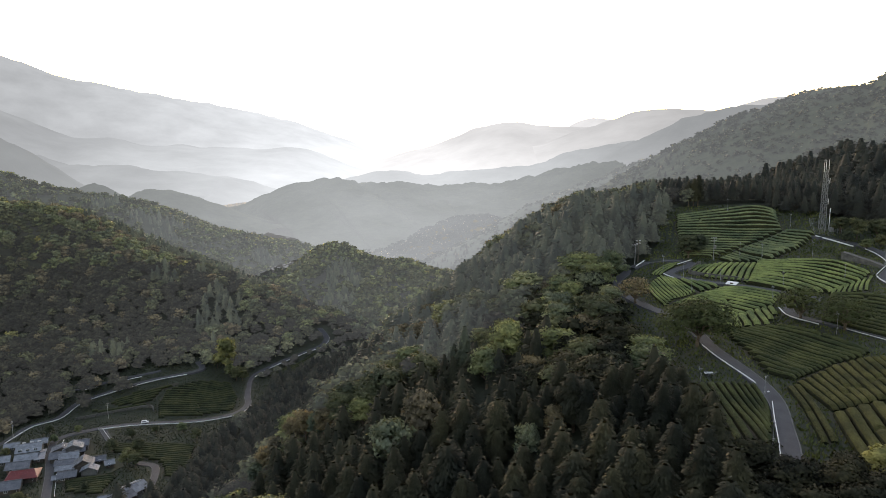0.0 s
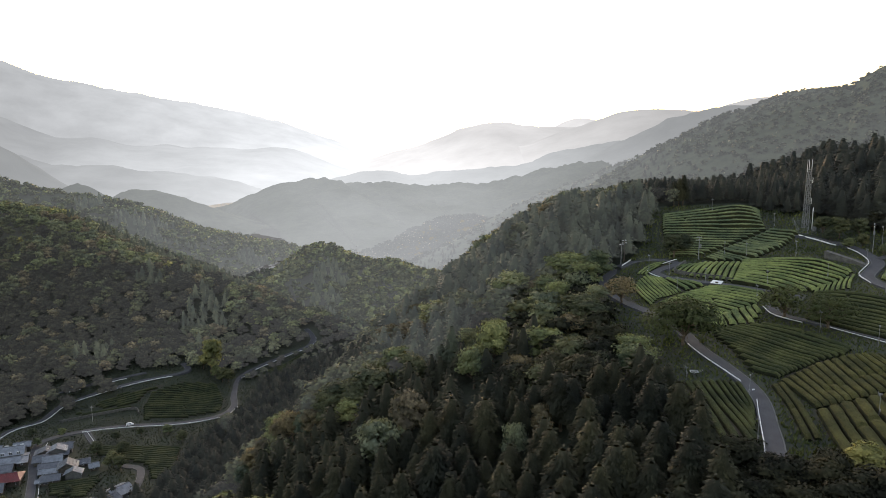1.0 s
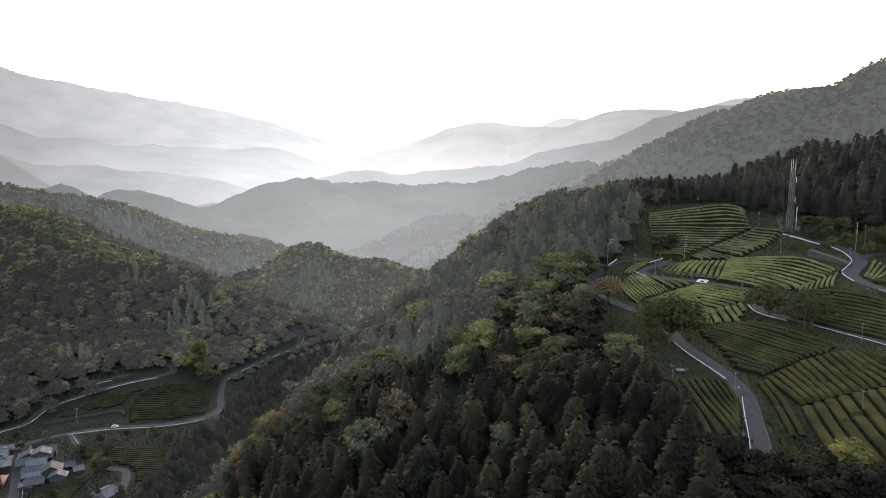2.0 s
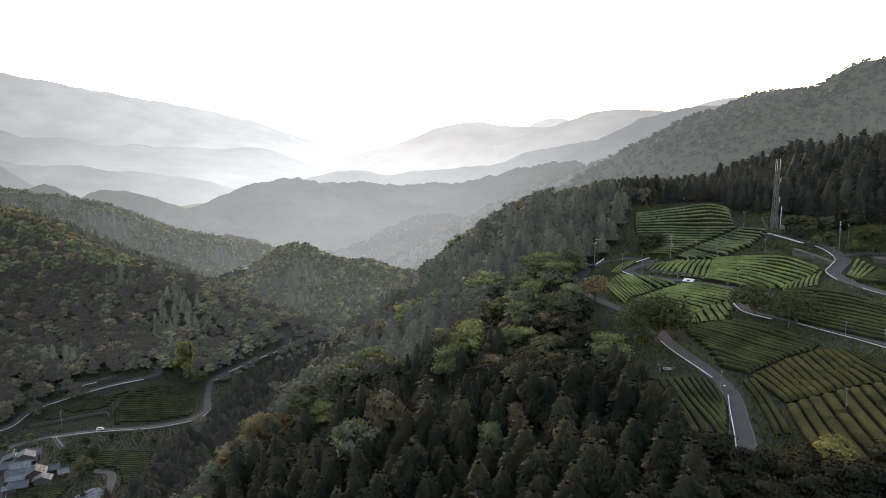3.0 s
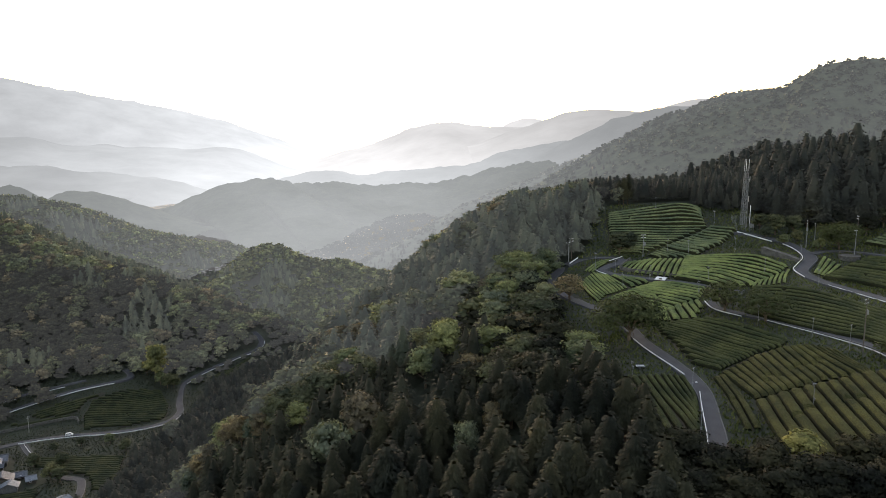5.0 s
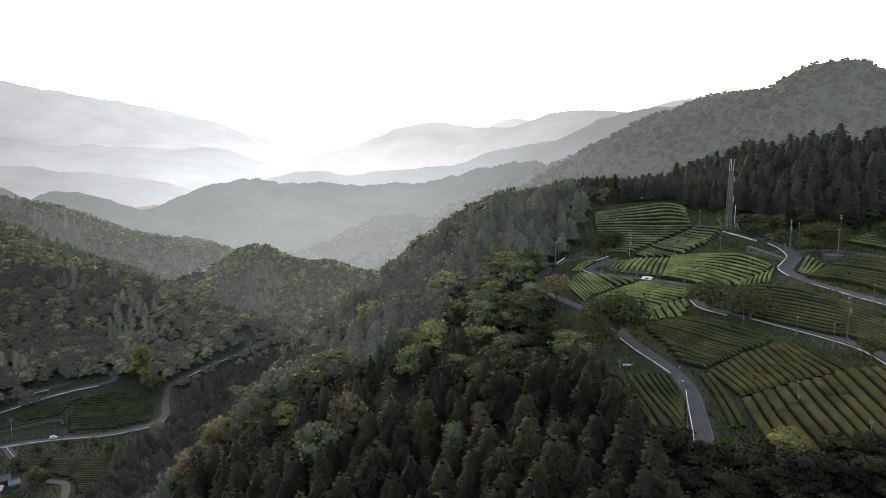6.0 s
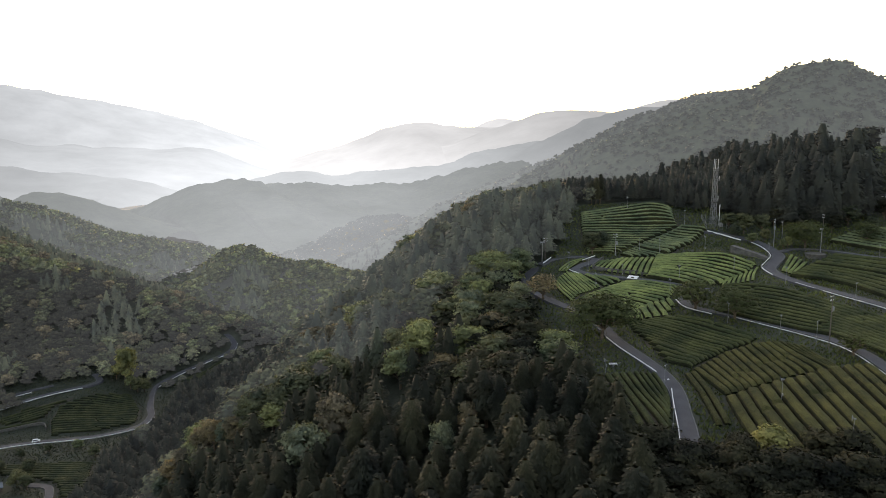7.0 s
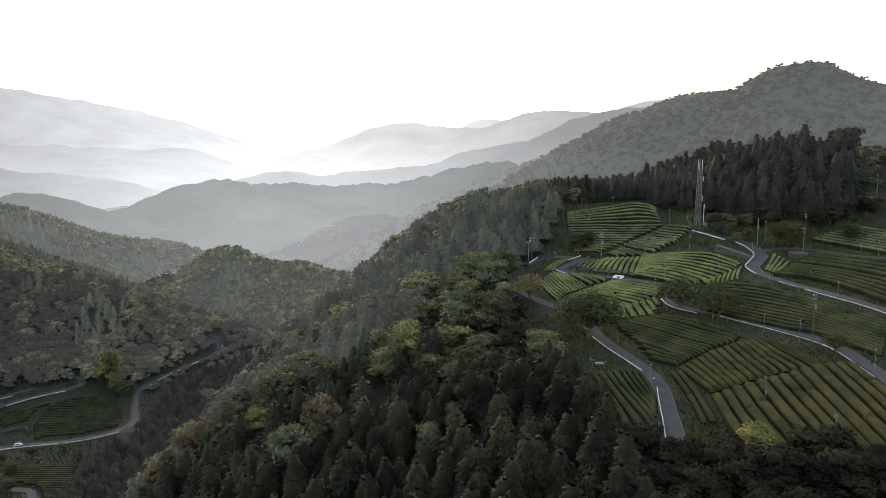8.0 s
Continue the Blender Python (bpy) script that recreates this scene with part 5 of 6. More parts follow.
guardrail([(69.5, 189.8), (65.0, 187.0), (60.0, 183.6), (58.5, 180.0), (60.7, 175.7)], "white guardrail round the hairpin bend", 0.5, 0.2)
guardrail([(76.8, 153.5), (76.4, 148.0), (80.0, 142.3)], "low white guardrail at the field road bend", 0.5, 0.2)
guardrail([(110.2, 157.0), (113.0, 146.0), (115.9, 134.0), (116.6, 122.0)], "low white guardrail along the upper field road", 0.45, 0.16)
guardrail([(84.0, 139.0), (90.9, 126.3), (93.9, 116.6), (92.0, 103.0)], "low white guardrail along the field road", 0.4, 0.14)
guardrail([(183.5, 218.4), (185.7, 215.9), (188.4, 213.3)], "white guardrail on the top road", 0.8, 0.3)
guardrail([(-169.5, 320.3), (-152.0, 326.2), (-125.5, 331.6), (-108.0, 342.5), (-104.3, 356.0)], "long white guardrail along the valley road", 0.85, 0.4)
guardrail([(-113.2, 396.5), (-107.9, 412.6), (-100.0, 422.6), (-88.0, 431.9), (-80.1, 436.9), (-76.6, 443.4), (-76.6, 448.2)], "long white guardrail along the upper valley road", 0.85, 0.4)
guardrail([(-205.5, 304.5), (-203.9, 323.4), (-195.5, 333.6), (-192.2, 349.2), (-180.2, 359.3), (-163.1, 369.8), (-146.3, 377.2)], "white guardrail above the terraced fields", 0.85, 0.4)
for a, b in ((1, 2), (3, 4), (4, 5)):
    (ax, ay), (bx, by) = UPPER_LANE[a], UPPER_LANE[b]
    guardrail([(ax * 0.993, ay * 0.993), (bx * 0.993 - 0.1 * (bx - ax), by * 0.993 - 0.1 * (by - ay))], "short white guardrail on the lane above the terraces", 0.8, 0.34)
guardrail([(-167.5, 321.0), (-156.4, 307.0), (-147, 297)], "white rail beside the village lane", 0.7, 0.25)
guardrail([(-155.0, 255.8), (-164.2, 274.0), (-175.8, 296.2), (-180, 309)], "white kerb rail along the village street", 0.5, 0.2)


def stone_wall(line, height, label, lean=0.25):
    """A dry stone retaining wall of uneven courses, each stone a part of it."""
    c = curve_through(line, 0.9)
    z = ground(c[:, 0], c[:, 1])
    v, f = sweep(c, z, [(0.25, -0.5), (0.25, height - 0.08), (-0.15, height - 0.04), (-0.2, -0.5)])
    root = tagged(new("retaining_wall", mesh_of("retaining_wall", v, f, STONE)), label, "wall", kind="structure")
    r = np.random.default_rng(len(line) * 7)
    nrm, d = normals_of(c)
    rows = max(2, int(height / 0.42))
    for k in range(len(c) - 1):
        for j in range(rows):
            bm = bmesh.new()
            box(bm, 0.86 * r.uniform(0.85, 1.0), 0.2, height / rows * r.uniform(0.85, 0.98), None, 0.05)
            a = math.atan2(d[k, 1], d[k, 0])
            part("stone", bm, STONE, root, at=Matrix.Translation((c[k, 0] + nrm[k, 0] * 0.3 + d[k, 0] * (0.4 * (j % 2)), c[k, 1] + nrm[k, 1] * 0.3 + d[k, 1] * (0.4 * (j % 2)), z[k] + j * height / rows)) @ Matrix.Rotation(a, 4, "Z"))
    return root


stone_wall([(70.5, 186.4), (66.8, 182.4), (65.6, 180.0), (68.4, 177.2), (75.8, 173.4)], 1.1, "dark stone wall below the bright tea rows")
stone_wall([(76.2, 173.0), (84.0, 168.2), (92.0, 163.2)], 0.9, "low dark stone wall beside the field road")
stone_wall([(-186.9, 333.0), (-176.7, 338.0), (-165.8, 343.0), (-155.2, 346.5), (-151.0, 342)], 1.5, "grey stone terrace wall below the valley fields")


def road_wall(line, heights, label):
    """A dark concrete retaining wall that tapers to nothing, with the paved shoulder that it holds up."""
    c = np.array(line)
    nrm, _ = normals_of(c)
    nrm *= np.sign((nrm * c).sum(1))[:, None]          # towards the road
    z, h = ground(c[:, 0], c[:, 1]), np.array(heights)
    rows = [np.c_[c + nrm * a, z + b] for a, b in ((0, -0.6), (0.25, h), (0.55, h), (0.55, h - 0.15), (3.2, h - 0.1), (3.2, -0.6))]
    v = np.stack(rows, 1).reshape(-1, 3)
    f = [(i * 6 + j, i * 6 + j + 1, i * 6 + 7 + j, i * 6 + 6 + j) for i in range(len(c) - 1) for j in range(5)]
    f += [(0, 1, 2, 3), (0, 3, 4, 5)]
    return tagged(new("road_wall", mesh_of("road_wall", v, f, STONE)), label, "wall", kind="structure")


road_wall([(107.5, 183.3), (109.7, 181.0), (112.4, 178.4), (114.8, 175.6)], [2.1, 1.7, 1.2, 0.5], "dark concrete retaining wall below the tower road")


def blade_shape(length, width):
    bm = bmesh.new()
    for k in range(2):
        m = Matrix.Rotation(math.pi * k, 4, "Y") @ Matrix.Translation((length / 2, 0, 0)) @ Matrix.Rotation(radians(25), 4, "X")
        box(bm, length, width, 0.02, m, 0.0)
    rod(bm, (0, -0.05, 0), (0, 0.08, 0), 0.05, 0.03, 8)
    return bm


def frost_fan(x, y, height, turn, name="frost_fan"):
    root = empty(name, Matrix.Translation(put_on(x, y)) @ pose(0, 0, 0, 0, 0, turn), "grey steel frost fan on a tall pole in the tea rows", "frost fan", "frost fans")
    bm = bmesh.new()
    rod(bm, (0, 0, -0.4), (0, 0, height), 0.05, 0.038, 8)
    part("pole", bm, STEEL, root)
    bm = bmesh.new()
    rod(bm, (0, -0.22, 0.1), (0, 0.26, 0.03), 0.1, 0.09, 10)
    box(bm, 0.2, 0.24, 0.14, Matrix.Translation((0, 0, -0.06)), 0.02)
    motor = part("motor", bm, STEEL, root, "grey fan motor", Matrix.Translation((0, 0, height)))
    part("blades", blade_shape(0.42, 0.09), STEEL, motor, at=Matrix.Translation((0, -0.28, 0.1)) @ Matrix.Rotation(radians(turn * 3 % 90), 4, "Y"))
    bm = bmesh.new()
    box(bm, 0.26, 0.16, 0.4, Matrix.Translation((0, 0.13, 1.2)), 0.02)
    part("switch_box", bm, STEEL, root)
    return root


for k, (x, y, h) in enumerate(((90.3, 120.9, 4.8), (87.4, 128.2, 4.0), (80.8, 137.0, 4.4), (71.1, 85.8, 4.2), (70.0, 101.0, 4.0), (93.6, 105.0, 4.2), (82.5, 188.8, 4.4), (87.3, 185.8, 4.4), (100.3, 184.3, 4.6),
                               (58.8, 180.9, 4.6), (62.4, 175.4, 4.2), (70.4, 171.4, 3.8), (83.9, 166.4, 4.2), (114.8, 176.0, 4.6), (108.0, 157.7, 4.2), (113.8, 140.4, 4.4), (139.0, 164.3, 4.8), (144.6, 164.6, 4.8),
                               (91.1, 219.5, 4.6), (106.0, 208.5, 4.8), (54.0, 110.6, 4.0), (48.4, 95.6, 4.0), (61.0, 165.4, 3.8), (77.4, 158.0, 3.6), (46.2, 118.6, 2.4), (100.9, 169.6, 4.0))):
    frost_fan(x, y, h, 160 + 23 * (k % 5))


def utility_pole(x, y, height, turn, mat, transformer=False, arms=2, lamp=False):
    root = empty("utility_pole", Matrix.Translation(put_on(x, y)) @ pose(0, 0, 0, 0, 0, turn), "weathered utility pole with cross arms" + (" and a transformer" if transformer else " by the road"), "utility pole", "utility poles")
    bm = bmesh.new()
    rod(bm, (0, 0, -0.6), (0, 0, height), 0.12, 0.08, 10)
    part("shaft", bm, mat, root)
    for k in range(arms):
        bm = bmesh.new()
        box(bm, 1.5, 0.09, 0.1, Matrix.Translation((0, 0.13, height - 0.35 - 0.75 * k)))
        arm = part("cross_arm", bm, STEEL, root)
        for q in (-0.65, -0.25, 0.3, 0.65):
            bm = bmesh.new()
            rod(bm, (q, 0.13, height - 0.25 - 0.75 * k), (q, 0.13, height - 0.05 - 0.75 * k), 0.05, 0.035, 6)
            part("insulator", bm, WHITE, arm, "white insulator")
    if transformer:
        bm = bmesh.new()
        rod(bm, (0.42, 0.0, height - 3.2), (0.42, 0.0, height - 2.3), 0.26, 0.26, 12)
        rod(bm, (0.42, 0.0, height - 2.3), (0.42, 0.0, height - 2.2), 0.2, 0.08, 12)
        part("transformer", bm, STEEL, root, "pale grey transformer drum")
        bm = bmesh.new()
        box(bm, 1.0, 0.1, 0.08, Matrix.Translation((0.3, 0, height - 3.3)))
        part("bracket", bm, STEEL, root)
    if lamp:
        bm = bmesh.new()
        rod(bm, (0, 0, height - 1.4), (-0.9, 0, height - 1.1), 0.035, 0.03, 6)
        box(bm, 0.45, 0.18, 0.1, Matrix.Translation((-1.0, 0, height - 1.15)), 0.02)
        part("lamp_arm", bm, STEEL, root)
    return root


utility_pole(92.1, 119.6, 10.4, 30, DARKSTEEL, True)
utility_pole(75.0, 188.2, 6.8, 10, STEEL, True)
utility_pole(123.3, 186.9, 8.4, 60, STEEL, True, 2, True)
utility_pole(130.6, 176.2, 7.8, 20, STEEL, False, 1, True)
utility_pole(139.3, 187.6, 8.6, 75, DARKSTEEL, False, 2)
utility_pole(128.2, 190.5, 6.6, 45, STEEL, False, 1)
utility_pole(54.5, 192.6, 6.2, 15, STEEL, False, 1)
utility_pole(56.0, 194.8, 6.4, 15, DARKSTEEL, False, 2)
utility_pole(-206, 312, 8.5, 80, CONCRETE, True)
utility_pole(-171, 334, 8.5, 20, CONCRETE, False)
utility_pole(188.4, 217.8, 7.5, 20, STEEL, False, 1)


def wire(a, b, sag):
    bm = bmesh.new()
    n = 12
    pts = [Vector(a).lerp(Vector(b), k / n) - Vector((0, 0, sag * 4 * (k / n) * (1 - k / n))) for k in range(n + 1)]
    for p, q in zip(pts, pts[1:]):
        rod(bm, p, q, 0.012, 0.012, 4)
    tagged(part("power_line", bm, TYRE), "thin black power line strung between utility poles", "power line", "power lines")


for p, q in (((123.3, 186.9, 8.2), (139.3, 187.6, 8.4)), ((130.6, 176.2, 7.5), (123.3, 186.9, 7.6))):
    wire(put_on(p[0], p[1], p[2]), put_on(q[0], q[1], q[2]), 1.0)


# ---------------------------------------------------------------- radio tower with its compound
def radio_tower(x, y, height):
    root = empty("radio_tower", Matrix.Translation(put_on(x, y)), "pale grey steel lattice radio tower with rod antennas", "radio tower")
    w0, w1 = 0.72, 0.48
    at = lambda q, sx, sy: Vector((sx * (w0 + (w1 - w0) * q / height), sy * (w0 + (w1 - w0) * q / height), q))
    corners = [(1, 1), (-1, 1), (-1, -1), (1, -1)]
    for sx, sy in corners:
        bm = bmesh.new()
        rod(bm, at(-0.5, sx, sy), at(height, sx, sy), 0.075, 0.06, 6)
        part("leg", bm, STEEL, root)
    levels = np.linspace(0.3, height, 10)
    for k, q in enumerate(levels):
        for (ax, ay), (bx, by) in zip(corners, corners[1:] + corners[:1]):
            part("cross_bar", rod(bmesh.new(), at(q, ax, ay), at(q, bx, by), 0.045, None, 5), STEEL, root)
            if k < 9:
                part("brace", rod(bmesh.new(), at(q, ax, ay), at(levels[k + 1], bx, by), 0.035, None, 5), STEEL, root)
                part("brace", rod(bmesh.new(), at(q, bx, by), at(levels[k + 1], ax, ay), 0.035, None, 5), STEEL, root)
    bm = bmesh.new()
    box(bm, 1.4, 1.4, 0.1, Matrix.Translation((0, 0, height)))
    part("platform", bm, STEEL, root)
    for dx, dy in ((-0.55, 0.25), (0.55, -0.25), (0.1, 0.5)):
        bm = bmesh.new()
        rod(bm, (dx, dy, height - 0.6), (dx, dy, height + 3.1), 0.08, 0.06, 8)
        part("antenna", bm, WHITE, root, "white rod antenna")
    for q, s in ((height - 3.2, 1), (height - 9.5, 1)):
        bm = bmesh.new()
        rod(bm, (s * 0.5, -0.2, q), (s * 1.1, -0.3, q), 0.05, None, 6)
        rod(bm, (s * 1.1, -0.3, q - 0.8), (s * 1.1, -0.3, q + 0.9), 0.08, 0.08, 8)
        part("side_antenna", bm, WHITE, root)
    return root


radio_tower(115.6, 208.2, 18.0)
bm = bmesh.new()
box(bm, 1.1, 0.8, 1.2, None, 0.04)
cab = tagged(part("equipment_cabinet", bm, STEEL, at=Matrix.Translation(put_on(117.6, 206.8))), "grey equipment cabinet at the foot of the radio tower", "cabinet")
bm = bmesh.new()
box(bm, 1.22, 0.92, 0.08, Matrix.Translation((0, 0, 1.2)), 0.02)
part("cabinet_roof", bm, STEEL, cab)
mast = empty("antenna_mast", Matrix.Translation(put_on(117.5, 207.9)), "slim white mast beside the radio tower", "mast")
bm = bmesh.new()
rod(bm, (0, 0, -0.3), (0, 0, 5.6), 0.12, 0.09, 8)
part("pole", bm, WHITE, mast)
bm = bmesh.new()
rod(bm, (0, 0, 5.5), (0, 0, 6.6), 0.16, 0.13, 8)
part("antenna", bm, WHITE, mast)
fence = empty("wire_fence", Matrix.Identity(4), "green steel fence round the radio tower", "fence")
ring = [(112.2, 205.8), (113.4, 211.6), (119.8, 210.4), (120.0, 205.4), (115.6, 204.2), (112.2, 205.8)]
for (ax, ay), (bx, by) in zip(ring, ring[1:]):
    n = int(math.hypot(bx - ax, by - ay) / 1.6) + 1
    for k in range(n):
        p = put_on(ax + (bx - ax) * k / n, ay + (by - ay) * k / n)
        q = put_on(ax + (bx - ax) * (k + 1) / n, ay + (by - ay) * (k + 1) / n)
        bm = bmesh.new()
        rod(bm, p - Vector((0, 0, 0.2)), p + Vector((0, 0, 1.8)), 0.04, None, 6)
        part("post", bm, STEEL, fence)
        bm = bmesh.new()
        for h in (0.2, 0.6, 1.0, 1.4, 1.75):
            rod(bm, p + Vector((0, 0, h)), q + Vector((0, 0, h)), 0.018, None, 4)
        part("wires", bm, STEEL, fence)


# ---------------------------------------------------------------- small buildings on the tea hill
def hut(x, y, w, d, h, turn):
    root = empty("roadside_hut", Matrix.Translation(put_on(x, y)) @ pose(0, 0, 0, 0, 0, turn), "small dark hut with a white tin roof by the road", "hut")
    bm = bmesh.new()
    box(bm, w, d, h + 0.4, Matrix.Translation((0, 0, -0.4)), 0.02)
    part("wall", bm, WOODWALL, root)
    bm = bmesh.new()
    box(bm, w + 0.5, d + 0.6, 0.1, Matrix.Translation((0, 0, h + 0.12)) @ pose(0, 0, 0, 14, 0, 0), 0.02)
    roof = part("roof", bm, WHITE, root, "white ribbed tin roof")
    for k in range(7):
        part("roof_rib", box(bmesh.new(), 0.05, d + 0.56, 0.06, Matrix.Translation((-w / 2 + k * w / 6, 0, h + 0.21)) @ pose(0, 0, 0, 14, 0, 0)), WHITE, roof)
    bm = bmesh.new()
    box(bm, 0.8, 0.06, 1.5, Matrix.Translation((0.2, -d / 2 - 0.01, 0)), 0.01)
    part("door", bm, DARKSTEEL, root)


hut(72.2, 168.6, 2.1, 1.3, 1.1, -42)
tank = empty("water_tank", Matrix.Translation(put_on(128.6, 175.5)), "round concrete water tank with a railing", "water tank")
bm = bmesh.new()
rod(bm, (0, 0, -0.5), (0, 0, 0.9), 2.6, 2.6, 28)
part("basin", bm, STONE, tank)
bm = bmesh.new()
rod(bm, (0, 0, 0.9), (0, 0, 1.0), 2.75, 2.75, 28)
part("cover", bm, STONE, tank)
for k in range(12):
    a, b = 2 * math.pi * k / 12, 2 * math.pi * (k + 1) / 12
    bm = bmesh.new()
    rod(bm, (2.6 * math.cos(a), 2.6 * math.sin(a), 0.95), (2.6 * math.cos(a), 2.6 * math.sin(a), 1.8), 0.035, None, 6)
    rod(bm, (2.6 * math.cos(a), 2.6 * math.sin(a), 1.78), (2.6 * math.cos(b), 2.6 * math.sin(b), 1.78), 0.03, None, 6)
    part("rail_post", bm, DARKSTEEL, tank)


def farm_cart(x, y, turn):
    """A low aluminium hand cart left beside the tea rows."""
    root = empty("farm_cart", Matrix.Translation(put_on(x, y)) @ pose(0, 0, 0, 0, 0, turn), "pale aluminium farm cart parked beside the tea rows", "cart")
    part("bed", box(bmesh.new(), 1.5, 0.8, 0.1, Matrix.Translation((0, 0, 0.42)), 0.02), WHITE, root)
    for s in (-1, 1):
        part("side_rail", box(bmesh.new(), 1.5, 0.04, 0.16, Matrix.Translation((0, s * 0.4, 0.52))), STEEL, root)
        wheel = part("wheel", rod(bmesh.new(), (0.1, s * 0.42, 0.24), (0.1, s * 0.52, 0.24), 0.24, 0.24, 14), TYRE, root)
        part("rim", rod(bmesh.new(), (0.1, s * 0.5, 0.24), (0.1, s * 0.535, 0.24), 0.13, 0.12, 10), STEEL, wheel)
        part("handle", rod(bmesh.new(), (-0.7, s * 0.3, 0.46), (-1.4, s * 0.26, 0.8), 0.025, None, 6), STEEL, root)
    part("cross_bar", rod(bmesh.new(), (-1.4, -0.28, 0.8), (-1.4, 0.28, 0.8), 0.025, None, 6), STEEL, root)


farm_cart(48.6, 121.0, 170)
bm = bmesh.new()
bmesh.ops.create_icosphere(bm, subdivisions=2, radius=0.19)
for v in bm.verts:
    v.co = Vector((v.co.x * 1.15, v.co.y * 0.8, max(v.co.z, -0.1) * 0.7 + 0.07 + 0.03 * math.sin(9 * v.co.x)))
tagged(part("sack", bm, WHITE, at=Matrix.Translation(put_on(55.9, 113.1, 0.24))), "small white sack lying on the hill road", "sack")

# ---------------------------------------------------------------- village houses
def roof_mesh(w, d, rise, over=0.6, hip=0.0, thick=0.14):
    """A pitched roof with eaves, open gables (or hipped ends), as a closed slab on both slopes."""
    bm = bmesh.new()
    hw, hd = w / 2 + over, d / 2 + over
    drop = rise * over / (d / 2)
    lower = [(-hw, -hd, -drop), (hw, -hd, -drop), (hw, hd, -drop), (-hw, hd, -drop), (-hw + hip, 0, rise), (hw - hip, 0, rise)]
    lo = [bm.verts.new(p) for p in lower]
    up = [bm.verts.new((p[0], p[1], p[2] + thick)) for p in lower]
    for q in ((0, 1, 5, 4), (2, 3, 4, 5)) + (((1, 2, 5), (3, 0, 4)) if hip else ()):
        bm.faces.new([up[k] for k in q])
        bm.faces.new([lo[k] for k in reversed(q)])
    for a, b in ((0, 1), (2, 3)) + (((1, 2), (3, 0)) if hip else ((1, 5), (5, 2), (3, 4), (4, 0))):
        bm.faces.new([lo[a], lo[b], up[b], up[a]])
    return bm


def house(x, y, w, d, h, rise, turn, roof, wall, words, hip=0.0, storeys=1):
    root = empty("house", Matrix.Translation(put_on(x, y)) @ pose(0, 0, 0, 0, 0, turn), words, "house", "village houses")
    bm = bmesh.new()
    box(bm, w, d, h + 0.8, Matrix.Translation((0, 0, -0.8)))
    part("wall", bm, wall, root)
    if not hip:
        for s in (-1, 1):
            bm = bmesh.new()
            a = [bm.verts.new((s * w / 2, q, z)) for q, z in ((-d / 2, h), (d / 2, h), (0, h + rise - 0.04))]
            b = [bm.verts.new((s * (w / 2 - 0.2), q, z)) for q, z in ((-d / 2, h), (d / 2, h), (0, h + rise - 0.04))]
            bm.faces.new(a)
            bm.faces.new(b[::-1])
            for k in range(3):
                bm.faces.new([a[k], b[k], b[(k + 1) % 3], a[(k + 1) % 3]])
            part("gable", bm, wall, root)
    r = part("roof", roof_mesh(w, d, rise, 0.7, hip), roof, root, at=Matrix.Translation((0, 0, h)))
    bm = bmesh.new()
    box(bm, w + 1.0 - 2 * hip, 0.36, 0.2, Matrix.Translation((0, 0, rise + 0.1)), 0.05)
    part("ridge_cap", bm, TILE, r)
    n = max(4, int((w + 1.2) / 0.9))
    a = math.atan2(rise, d / 2)
    run = math.hypot(d / 2, rise) * (0.97 if not hip else 0.55)
    batten = bpy.data.meshes.new("roof_batten")
    bm = box(bmesh.new(), 0.1, run, 0.07)
    bm.to_mesh(batten)
    bm.free()
    batten.materials.append(roof)
    for s in (-1, 1):
        for k in range(n + 1):
            q = (-w / 2 - 0.5 + (w + 1.0) * k / n) * (1 if not hip else (w / 2 - hip) / (w / 2 + 0.5))
            part("roof_batten", batten, None, r, at=Matrix.Translation((q, 0, rise + 0.15)) @ Matrix.Rotation(-s * a, 4, "X") @ Matrix.Translation((0, s * run / 2, 0)))
    for lev in range(storeys):
        for s in (-1, 1):
            for k in range(max(1, int(w / 3))):
                q = -w / 2 + (k + 0.5) * w / max(1, int(w / 3))
                bm = bmesh.new()
                box(bm, 1.5, 0.1, 1.2, Matrix.Translation((q, s * (d / 2 + 0.02), 0.9 + 2.6 * lev)))
                win = part("window", bm, WHITE, root, "pale window frame")
                bm = bmesh.new()
                for dx in (-0.36, 0.36):
                    box(bm, 0.62, 0.06, 1.02, Matrix.Translation((q + dx, s * (d / 2 + 0.06), 0.99 + 2.6 * lev)))
                part("pane", bm, GLASS, win)
    bm = bmesh.new()
    box(bm, 1.6, 0.12, 2.0, Matrix.Translation((w * 0.3, -d / 2 - 0.05, 0)))
    part("door", bm, WOODWALL, root)
    return root


